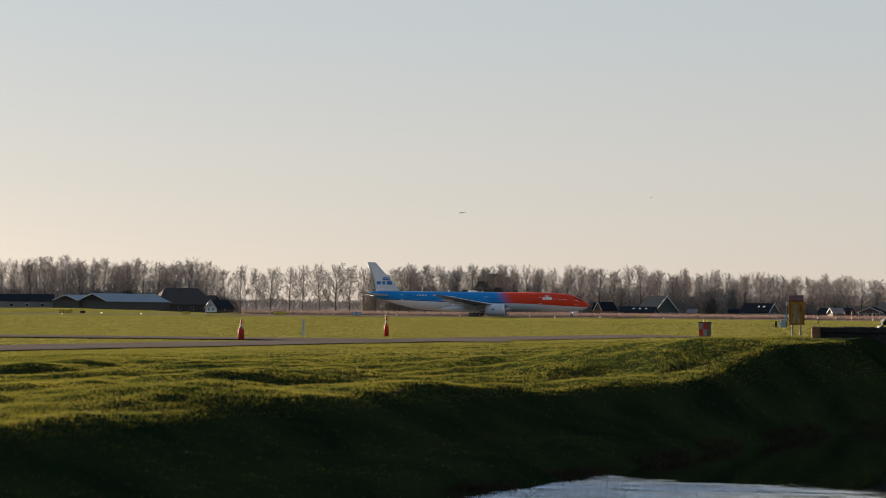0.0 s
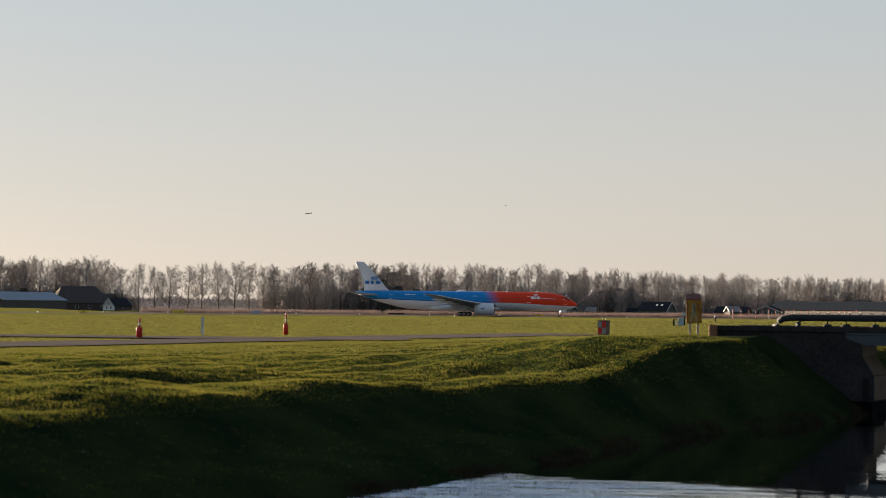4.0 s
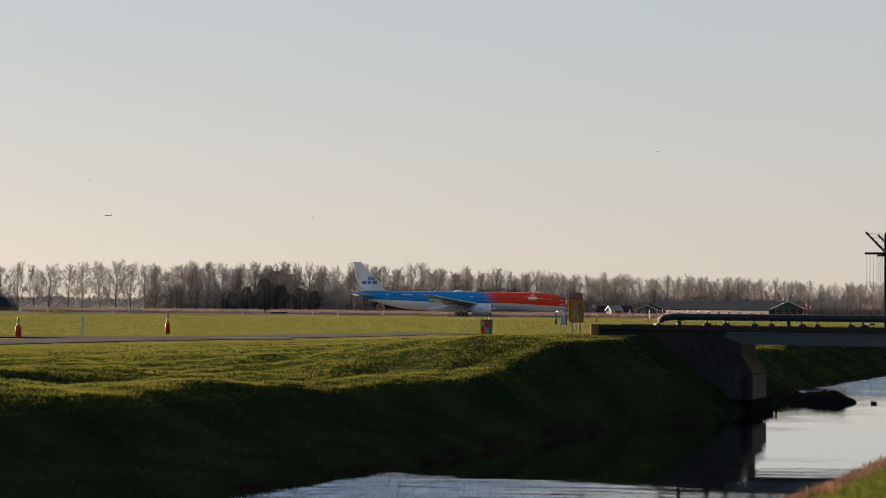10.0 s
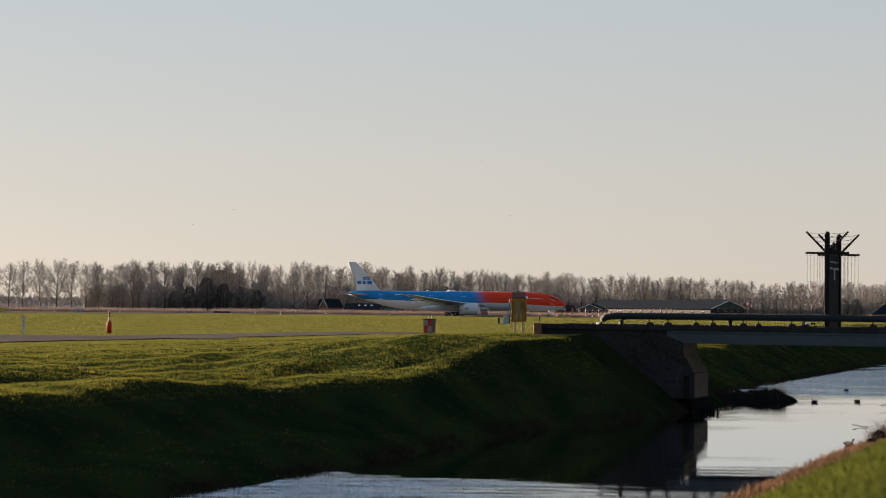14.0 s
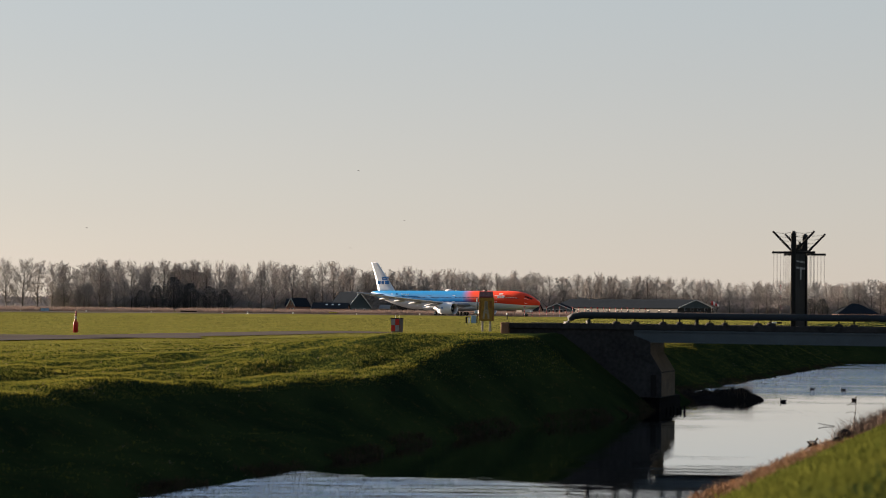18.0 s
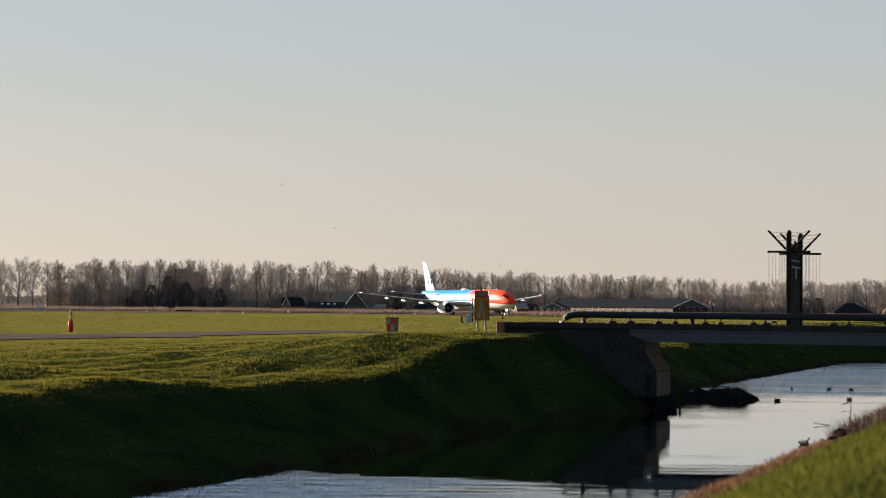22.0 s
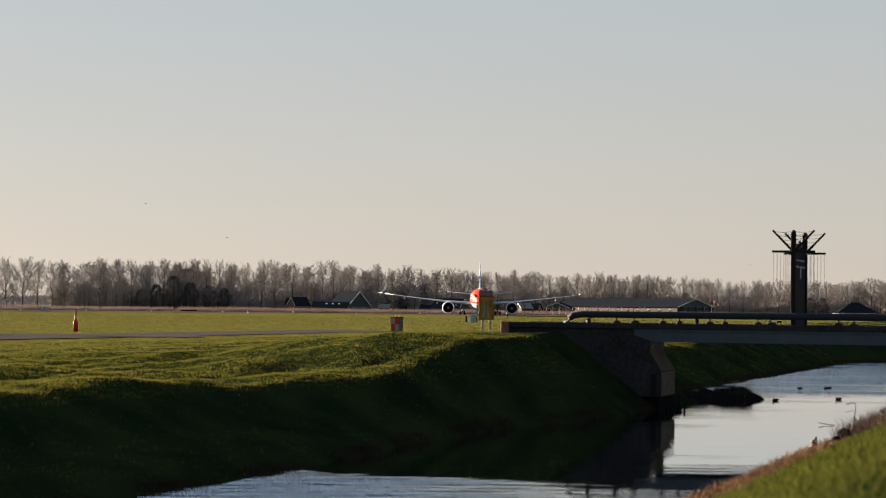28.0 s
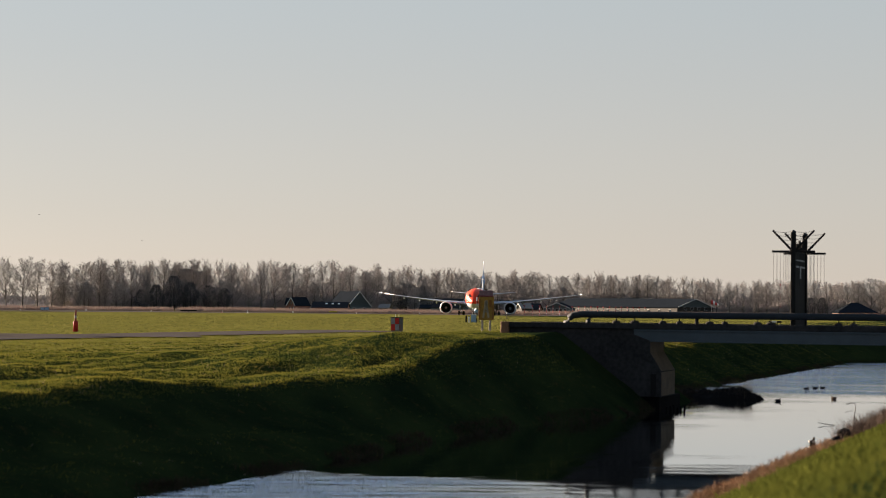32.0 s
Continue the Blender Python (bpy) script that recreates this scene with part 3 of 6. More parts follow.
        gear = part("main_gear", bm, GEAR, jet, "grey main landing gear strut")
        bm = bmesh.new()
        box(bm, -1.75, 1.75, side * 5.5 - 0.16, side * 5.5 + 0.16, 0.55, 0.82, 0.05)
        for x in (-1.45, 0, 1.45):
            tube(bm, (x, side * 5.5 - 0.7, 0.67), (x, side * 5.5 + 0.7, 0.67), 0.09, n=8)
        part("truck_beam", bm, GEAR, gear)
        bm = bmesh.new()
        box(bm, -1.5, 1.9, side * 6.0 - 0.05, side * 6.0 + 0.05, 1.9, 3.5, 0.03)
        part("gear_door", bm, PLANE_WHITE, gear, "white gear door")
        for x in (-1.45, 0, 1.45):
            for o in (-0.7, 0.7):
                WHEELS.append((wheel(jet, "main_wheel", x, side * 5.5 + o, 0.67, 0.5), x, side * 5.5 + o, 0.67))
        WHEELS.append((wheel(jet, "nose_wheel", 31.2, side * 0.42, 0.53, 0.36), 31.2, side * 0.42, 0.53))
        # doors, cabin windows
        for x in (33.0, 21.2, 3.4, -7.5, -24.5):
            bm = bmesh.new()
            pts = [fuselage_at(x + dx, a) for dx, a in ((-0.55, -8), (0.55, -8), (0.55, 30), (-0.55, 30))]
            if side > 0:
                pts = [Vector((p.x, -p.y, p.z)) for p in pts]
            for a, b in zip(pts, pts[1:] + pts[:1]):
                tube(bm, a, b, 0.05, n=5)
            part("cabin_door", bm, LOGO_WHITE, jet, "white outlined cabin door")
        first = None
        for k in range(96):
            x = 30.6 - k * 0.56
            if min(abs(x - d) for d in (33.0, 21.2, 3.4, -7.5, -24.5)) < 0.85:
                continue
            p = fuselage_at(x, 16)
            if first is None:
                bm = bmesh.new()
                box(bm, -0.11, 0.11, -0.02, 0.02, -0.16, 0.16, 0.02)
                first = part("cabin_window", bm, CABIN_GLASS, jet)
                w = first
            else:
                w = new("cabin_window", first.data)
                w.parent = jet
            w.matrix_basis = pose(p.x, p.y if side < 0 else -p.y, p.z)
        # cockpit windows
        for x0, x1, a0, a1, in ((33.9, 34.7, 40, 56), (32.95, 33.75, 38, 53), (32.2, 32.8, 38, 48)):
            pts = [fuselage_at(x1, a0), fuselage_at(x0, a0), fuselage_at(x0, a1), fuselage_at(x1, a1 + 6)]
            pts = [Vector((p.x + 0.03, (p.y - 0.03) * (1 if side < 0 else -1), p.z + 0.03)) for p in pts]
            bm = bmesh.new()
            f = bm.faces.new([bm.verts.new(p) for p in pts])
            bmesh.ops.solidify(bm, geom=[f], thickness=0.04)
            part("cockpit_window", bm, GLASS_DARK, jet, "dark cockpit window")
        # emblem on the fin and on the front fuselage: plain bars and a crown of dots
        fin_y = -side * 0.30
        for k, (x, w) in enumerate(((-32.45, 1.3), (-30.75, 0.9), (-28.85, 1.6))):
            bm = bmesh.new()
            box(bm, x - w / 2, x + w / 2, fin_y * (-1) - 0.13, fin_y * (-1) + 0.13, 10.3, 11.35, 0.03)
            part("emblem_bar", bm, LOGO_BLUE, jet, "blue bar of the fin emblem")
        for k in range(5):
            bm = bmesh.new()
            tube(bm, (-30.9 + 0.55 * (k - 2) + 1.0, -fin_y - 0.10, 12.6 - 0.12 * abs(k - 2)), (-30.9 + 0.55 * (k - 2) + 1.0, -fin_y + 0.10, 12.6 - 0.12 * abs(k - 2)), 0.24, n=10)
            part("emblem_dot", bm, LOGO_BLUE, jet, "blue dot of the fin emblem")
        bm = bmesh.new()
        box(bm, -31.1, -28.9, -fin_y - 0.10, -fin_y + 0.10, 11.75, 12.1, 0.03)
        part("emblem_base", bm, LOGO_BLUE, jet, "blue base of the fin emblem")
        s = -1 if side < 0 else 1
        for x0, x1 in ((21.95, 22.85), (23.0, 23.65), (23.8, 24.9)):
            bm = bmesh.new()
            box(bm, x0, x1, s * 2.95 - 0.08, s * 2.95 + 0.11, 5.75, 6.6, 0.02)
            part("emblem_bar", bm, LOGO_WHITE, jet, "white bar of the nose emblem")
        bm = bmesh.new()
        for k in range(5):
            x = 23.4 + 0.32 * (k - 2)
            tube(bm, (x, s * 2.50, 7.18), (x, s * 2.66, 7.22), 0.13, n=8)
        box(bm, 22.8, 24.0, s * 2.78 - 0.12, s * 2.78 + 0.06, 6.78, 6.95, 0.02)
        part("emblem_crown", bm, LOGO_WHITE, jet, "white crown shape of the nose emblem")
        for k in range(5):
            p, q = fuselage_at(25.3 + 0.95 * k, 20), fuselage_at(25.95 + 0.95 * k, 20)
            bm = bmesh.new()
            tube(bm, (p.x, s * abs(p.y), p.z), (q.x, s * abs(q.y), q.z), 0.07, n=6)
            part("title_bar", bm, LOGO_WHITE, jet, "small white lettering bar")
        for k in range(4):
            bm = bmesh.new()
            box(bm, -19.5 + k * 0.9, -18.95 + k * 0.9, s * 2.88 - 0.12, s * 2.88 + 0.12, 6.75, 7.05, 0.01)
            part("registration_bar", bm, LOGO_WHITE, jet, "small white registration marking")
        bm = bmesh.new()
        box(bm, -22.3, -21.5, s * 2.80 - 0.12, s * 2.80 + 0.12, 6.75, 7.15, 0.01)
        part("flag_patch", bm, LOGO_BLUE, jet, "small dark flag patch")
    # fin
    bm = bmesh.new()
    rings = []
    for z, le, te, th in ((7.6, -24.5, -33.2, 0.72), (8.5, -25.6, -33.4, 0.66), (12.0, -28.5, -34.3, 0.52), (15.2, -31.4, -35.5, 0.38), (17.4, -33.4, -36.4, 0.26), (17.65, -33.9, -36.5, 0.1)):
        ring = foil_ring(le, te, 0, 0, th)
        rings.append([(x, h * 0.96, z) for x, _, h in ring])
    loft(bm, rings)
    part("fin", bm, PLANE_WHITE, jet, "white tail fin")
    # nose gear
    bm = bmesh.new()
    tube(bm, (31.2, 0, 0.53), (31.5, 0, 2.5), 0.13, 0.17, 10)
    tube(bm, (31.3, 0, 1.2), (33.4, 0, 2.4), 0.07, n=8)
    tube(bm, (31.2, -0.5, 0.53), (31.2, 0.5, 0.53), 0.08, n=8)
    gear = part("nose_gear", bm, GEAR, jet, "grey nose landing gear strut")
    for side in (-1, 1):
        bm = bmesh.new()
        box(bm, 31.6, 33.6, side * 0.62 - 0.03, side * 0.62 + 0.03, 1.45, 2.35, 0.02)
        part("gear_door", bm, PLANE_WHITE, gear, "white nose gear door")
        bm = bmesh.new()
        tube(bm, (31.5, side * 0.16, 1.75), (31.62, side * 0.16, 1.75), 0.11, n=12)
        part("taxi_light", bm, LIGHT_ON, gear, "lit taxi light")
    for x, h in ((24.0, 0.45), (14.0, 0.3), (2.0, 0.35), (-9.0, 0.5)):
        bm = bmesh.new()
        loft(bm, [[(x + a * k, 0.05 * b, 8.0 + c) for a, b in ((0.5, 0), (0, 1), (-0.5, 0), (0, -1))] for k, c in ((1.0, 0.0), (0.8, h * 0.7), (0.4, h))])
        part("antenna", bm, PLANE_WHITE, jet, "small blade antenna")
    bm = bmesh.new()
    loft(bm, [[(x, w * math.cos(math.pi * k / 8), 8.0 + h * math.sin(math.pi * k / 8)) for k in range(9)] for x, w, h in ((-3.0, 0.1, 0.05), (-2.2, 0.7, 0.5), (-0.5, 0.8, 0.6), (1.5, 0.1, 0.05))], closed=False)
    part("antenna_dome", bm, PLANE_WHITE, jet, "white antenna dome")
    return jet


AIRLINER = make_airliner()


# ---- trees ----
def polar(b, d):
    return d * math.sin(radians(b)), d * math.cos(radians(b))


def sticks(segs, n=3):
    """Tapered prisms for (p, q, r0, r1), or spikes where r1 is 0: vertices and faces."""
    verts, faces = [], []
    for p, q, r0, r1 in segs:
        d = (q - p)
        if d.length < 1e-6:
            continue
        d.normalize()
        a = d.cross(Vector((0.3, 0.9, 0.2))).normalized()
        b = d.cross(a)
        o = len(verts)
        if r1 == 0:
            for k in range(3):
                t = 2 * math.pi * k / 3
                verts.append(p + r0 * (math.cos(t) * a + math.sin(t) * b))
            verts.append(q)
            faces += [(o, o + 1, o + 3), (o + 1, o + 2, o + 3), (o + 2, o, o + 3)]
            continue
        for c, r in ((p, r0), (q, r1)):
            for k in range(n):
                t = 2 * math.pi * k / n
                verts.append(c + r * (math.cos(t) * a + math.sin(t) * b))
        for k in range(n):
            j = (k + 1) % n
            faces.append((o + k, o + j, o + n + j, o + n + k))
    return verts, faces


def twigs(segs, seed):
    """One thin tapered sliver for each (p, q, r, 0): vertices and faces."""
    rng = np.random.default_rng(seed)
    p = np.array([s[0] for s in segs])
    q = np.array([s[1] for s in segs])
    r = np.array([s[2] for s in segs])[:, None]
    side = np.cross(q - p, rng.normal(0, 1, p.shape))
    side /= np.linalg.norm(side, axis=1)[:, None] + 1e-9
    v = np.stack([p - side * r, p + side * r, q], 1).reshape(-1, 3)
    return v.tolist(), np.arange(len(v)).reshape(-1, 3).tolist()


def bend(rng, d, amount):
    v = Vector((rng.gauss(0, 1), rng.gauss(0, 1), rng.gauss(0, 1)))
    return (d + amount * v).normalized()


def bare_tree(rng, height, spread, limbs, bare, twig_r):
    """Segments of a leafless tree: its trunk with limbs, and its crown of branches and twigs."""
    wood, crown = [], []
    pts = [Vector((0, 0, -0.3))]
    d = Vector((0, 0, 1))
    steps = 10
    for k in range(steps):
        d = bend(rng, d + Vector((0, 0, 0.5)), 0.05)
        pts.append(pts[-1] + d * (height * 0.86 + 0.3) / steps)
    rad = lambda u: height * 0.0125 * (1 - u) ** 0.8 + 0.03
    for k in range(steps):
        wood.append((pts[k], pts[k + 1], rad(k / steps), rad((k + 1) / steps)))

    def grow(p, d, ln, r, level):
        segs = (5, 4, 2)[level]
        for j in range(segs):
            d = bend(rng, d + Vector((0, 0, (0.22, 0.14, 0.08)[level])), (0.10, 0.13, 0.16)[level])
            q = p + d * ln / segs
            r1 = r * (1 - 0.8 / segs)
            (wood if level == 0 else crown).append((p, q, r, r1) if level == 0 else (p, p + (q - p) * 1.25, r, 0))
            if level < 2:
                for c in range(2 if j else 1):
                    side = bend(rng, d * (0.75 if level else 0.62), 0.55)
                    grow(p.lerp(q, rng.random()), side, ln * rng.uniform(0.30, 0.52) * (1.1 - 0.12 * j), max(twig_r * 1.3, r * 0.45), level + 1)
            else:
                for c in range(3):
                    b = p.lerp(q, rng.random())
                    crown.append((b, b + bend(rng, d + Vector((0, 0, 0.25)), 0.42) * ln * rng.uniform(0.45, 0.95), twig_r, 0))
            p, r = q, r1

    for i in range(limbs):
        u = bare + (0.99 - bare) * (i + rng.random() * 0.9) / limbs
        k = min(steps - 1, int(u * steps))
        base = pts[k].lerp(pts[k + 1], u * steps - k)
        a = i * 2.4 + rng.uniform(-0.7, 0.7)
        v = (u - bare) / (1 - bare)
        el = radians(25 + 38 * v + rng.uniform(-10, 10))
        out = Vector((math.cos(a) * math.cos(el), math.sin(a) * math.cos(el), math.sin(el)))
        ln = spread * (0.62 + 0.55 * math.sin(math.pi * (0.15 + 0.75 * v)) - 0.35 * v) * rng.uniform(0.8, 1.2)
        grow(base, out, ln, max(0.05, rad(u) * 0.55), 0)
    return wood, crown


def tree_kind(name, seed, height, spread, limbs, bare, label, twig_r=0.017):
    rng = random.Random(seed)
    wood, crown = bare_tree(rng, height, spread, limbs, bare, twig_r)
    t = thing(name, pose(0, 0, -50), label, "tree", "row of bare trees behind the airfield")
    v, f = sticks(wood, 4)
    soup("trunk", v, f, BARK, t, smooth=True)
    v, f = twigs(crown, seed)
    soup("crown", v, f, HAZED_TWIG, t, "crown of fine bare twigs")
    return t


POPLARS = [tree_kind("poplar_tree", 10 + k, 20, 6.5 + 0.6 * (k % 3), 24 + 2 * (k % 4), 0.13 + 0.03 * (k % 3), "tall leafless poplar tree in the row behind the airfield") for k in range(8)]
BROADS = [tree_kind("broad_tree", 40 + k, 14, 5.6, 22, 0.10, "broad leafless tree among the row behind the airfield") for k in range(4)]

# bearing, elevation of the tree tops
SKYLINE = [(-30, 1.35), (-22.3, 1.37), (-19.9, 1.32), (-18.2, 1.26), (-16.9, 1.31), (-15.4, 1.12), (-14.0, 1.18), (-12.3, 1.24), (-11.5, 1.2), (-10.1, 1.25), (-8.2, 1.25), (-5.6, 1.22), (-3.0, 1.2),
           (-1.35, 1.12), (0.3, 1.06), (1.3, 1.02), (3.7, 1.0), (5.3, 1.01), (7.9, 0.91), (8.85, 0.80), (9.5, 0.89), (12.0, 0.87), (13.1, 0.92), (20, 0.9)]


def between(table, x):
    for (a, b), (c, d) in zip(table, table[1:]):
        if a <= x <= c:
            return b + (d - b) * (x - a) / (c - a)
    return table[0][1] if x < table[0][0] else table[-1][1]


def row_distance(b):
    return between([(-30, 740), (-22, 770), (-10, 860), (0, 960), (6, 1060), (13, 1120), (25, 1180)], b)


def plant_rows():
    rng = random.Random(5)
    used = set()

    def plant(kinds, bearing, dist, height, base):
        src = rng.choice(kinds)
        k = height / base
        m = at(bearing, dist, 0.0, rng.uniform(0, 360)) @ Matrix.Diagonal((k * rng.uniform(0.95, 1.25), k * rng.uniform(0.95, 1.25), k, 1))
        if id(src) not in used:
            used.add(id(src))
            src.matrix_basis = m
        else:
            copy_thing(src, m)

    b = -24.5
    while b < 16:
        d = row_distance(b) + rng.uniform(-6, 6)
        top = EYE_Z + d * math.tan(radians(between(SKYLINE, b)))
        plant(POPLARS, b, d, top * rng.uniform(0.96, 1.04), 20)
        b += 0.44 * 860 / d * rng.uniform(0.8, 1.2)
    b = -24.5
    while b < 16:
        if not -15.9 < b < -11.4:
            d = row_distance(b) + rng.uniform(22, 40)
            top = EYE_Z + d * math.tan(radians(between(SKYLINE, b)))
            plant(POPLARS + BROADS, b, d, top * rng.uniform(0.86, 1.02), 20)
        b += 0.36 * rng.uniform(0.7, 1.3)
    for lo, hi, n in ((-22.6, -16.2, 10), (-10.9, 1.0, 16), (1.0, 15.5, 26)):
        for k in range(n):
            b = lo + (hi - lo) * (k + rng.random()) / n
            d = row_distance(b) + rng.uniform(45, 70)
            plant(POPLARS, b, d, (EYE_Z + d * math.tan(radians(between(SKYLINE, b)))) * rng.uniform(0.85, 0.97), 20)
    for lo, hi, n in ((-22.5, -16.0, 9), (-11.5, -6.2, 18), (-6, 2, 10), (2, 16, 16)):
        for k in range(n):
            b = rng.uniform(lo, hi)
            d = row_distance(b) - rng.uniform(5, 25)
            plant(BROADS, b, d, rng.uniform(9, 14) if hi < -5 else rng.uniform(9, 14), 14)


plant_rows()


# The undergrowth's pale grey includes the haze of distance.
BRAMBLE = material("hazed_bramble_stems", (0.36, 0.325, 0.32), (0.27, 0.245, 0.24), 0.2, 2.0, 0.95, bump=0, spec=0.05)


def evergreen(seed, h, w):
    """A dark dense tree: a trunk, and a crown of many small leaf sprays with an uneven outline."""
    rng = random.Random(seed)
    t = thing("evergreen_tree", pose(0, 0, -50), "dark dense evergreen tree in front of the apartment block", "tree", "dark evergreens in the tree row")
    v, f = sticks([(Vector((0, 0, -0.3)), Vector((0, 0, h * 0.5)), 0.3, 0.18), (Vector((0, 0, h * 0.5)), Vector((0.1, 0, h * 0.9)), 0.18, 0.04)], 6)
    soup("trunk", v, f, BARK, t)
    verts, faces = [], []
    for k in range(2600):
        u = rng.random()
        a = rng.uniform(0, 6.283)
        r = w * math.sin(math.pi * (0.14 + 0.83 * u)) ** 0.6 * (0.75 + 0.5 * noise.noise((math.cos(a) * 1.5, math.sin(a) * 1.5, u * 4 + seed))) * rng.uniform(0.55, 1.0)
        c = Vector((r * math.cos(a), r * math.sin(a), h * (0.06 + 0.94 * u)))
        d1 = bend(rng, Vector((math.cos(a), math.sin(a), 0.2)), 0.5) * rng.uniform(0.25, 0.5)
        d2 = bend(rng, Vector((-math.sin(a), math.cos(a), 0.1)), 0.5) * rng.uniform(0.15, 0.3)
        o = len(verts)
        verts += [c - d2, c + d1, c + d2, c - d1 * 0.4 + Vector((0, 0, 0.12))]
        faces += [(o, o + 1, o + 3), (o + 1, o + 2, o + 3)]
    soup("crown", verts, faces, NEEDLES, t, "crown of dark green sprays")
    return t


NEEDLES = material("dark_needles", (0.072, 0.070, 0.070), (0.052, 0.051, 0.051), 0.6, 6, 0.9, bump=0, spec=0.05)


def plant_evergreens():
    src = [evergreen(70 + k, h, w) for k, (h, w) in enumerate(((15, 5.6), (13, 5.6), (11, 5.2)))]
    spots = ((-8.05, 858, 0, 1.0), (-7.55, 862, 1, 0.95), (-8.55, 850, 2, 1.0), (-7.0, 866, 1, 0.9), (-6.55, 872, 2, 0.9), (-9.0, 852, 2, 0.8), (10.9, 1090, 1, 0.8), (11.25, 1085, 2, 0.9), (-18.6, 775, 2, 0.8), (-1.2, 940, 2, 0.8), (-0.6, 945, 1, 0.75))
    for i, (b, d, k, sc) in enumerate(spots):
        m = at(b, d, 0, 70 * i) @ Matrix.Scale(sc, 4)
        if i < 3:
            src[k].matrix_basis = m
        else:
            copy_thing(src[k], m)


plant_evergreens()


def thicket(seed, w, h, n):
    rng = random.Random(seed)
    segs = []
    for k in range(n):
        x, y = rng.uniform(-w / 2, w / 2), rng.uniform(-3, 3)
        hh = h * (0.55 + 0.45 * noise.noise((x * 0.25, seed, 0.0))) * rng.uniform(0.5, 1.0)
        p = Vector((x, y, rng.uniform(-0.2, hh * 0.5)))
        d = bend(rng, Vector((0, 0, 1)), 0.45)
        q = p + d * hh * rng.uniform(0.35, 0.6)
        segs.append((p, q, 0.12, 0))
        for e in range(5):
            b = p.lerp(q, rng.uniform(0.2, 0.95))
            segs.append((b, b + bend(rng, d, 0.7) * hh * 0.3, 0.08, 0))
    v, f = twigs(segs, seed)
    return soup("thicket", v, f, BRAMBLE)


def plant_thickets():
    rng = random.Random(8)
    kinds = [thicket(60 + k, 20, 14, 900) for k in range(4)]
    for k in kinds:
        tagged(k, "dense brown bare undergrowth below the tree row", "thicket", "undergrowth of the tree row", "stuff")
    i = 0
    b = -24.5
    while b < 16:
        dense = not (-15.9 < b < -11.4)
        d = row_distance(b) + (rng.uniform(2, 30) if dense else 60)
        k = rng.uniform(0.85, 1.3) if dense else 0.3
        if -22.5 < b < -16:
            k *= 0.9
        m = at(b, d, 0) @ Matrix.Diagonal((1, 1, k, 1))
        if i < len(kinds):
            kinds[i].matrix_basis = m
        else:
            copy_thing(kinds[rng.randrange(4)], m)
        i += 1
        b += 0.5 if dense else 0.9


plant_thickets()


def distant_woods():
    """Low woods far behind the tree row."""
    rng = random.Random(15)
    segs = []
    for k in range(60000):
        b = rng.uniform(-25, 17)
        d = rng.uniform(1250, 1500)
        low = smooth01((b + 16.6) / 1.2) * (1 - smooth01((b + 11.6) / 1.4))
        top = d * math.tan(radians((0.50 - 0.24 * low) * (1 + 0.45 * noise.noise((b * 1.3, d * 0.01, 0.0)) + 0.2 * noise.noise((b * 6, 0, d * 0.03))))) + 1.5
        x, y = polar(b, d)
        p = Vector((x, y, top * rng.random() ** 0.7 * 0.85))
        segs.append((p, p + bend(rng, Vector((0, 0, 1)), 0.6) * rng.uniform(1.5, 3.2), 0.30, 0))
    v, f = twigs(segs, 15)
    # Haze over the far woods is painted in as a pale grey.
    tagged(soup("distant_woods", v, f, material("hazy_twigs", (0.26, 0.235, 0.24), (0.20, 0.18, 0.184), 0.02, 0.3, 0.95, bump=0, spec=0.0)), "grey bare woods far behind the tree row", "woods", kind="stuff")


distant_woods()


# ---- bridge: x along the bridge (to the far canal side), y along the canal (away), z up; origin at its near face ----
BRIDGE = Matrix.Translation((9.4, 86.5, 0)) @ pose(0, 0, 0, 0, 0, -19.7)
ROAD_W = 4.5


# Near-black stands for the shade below the pier, on footing and stakes.
PIER_SHADE = material("pier_shade_black", (0.005, 0.005, 0.005), (0.003, 0.003, 0.003), 1.5, 12, 0.9, bump=0.4, bump_dist=0.01, spec=0.02)
# Brown concrete, lightened in colour for the light on the water side.
PIER_FACE = material("side_lit_brown_concrete", (0.125, 0.095, 0.065), (0.07, 0.054, 0.038), 1.6, 14, 0.9, bump=0.3, bump_dist=0.01, spec=0.1)


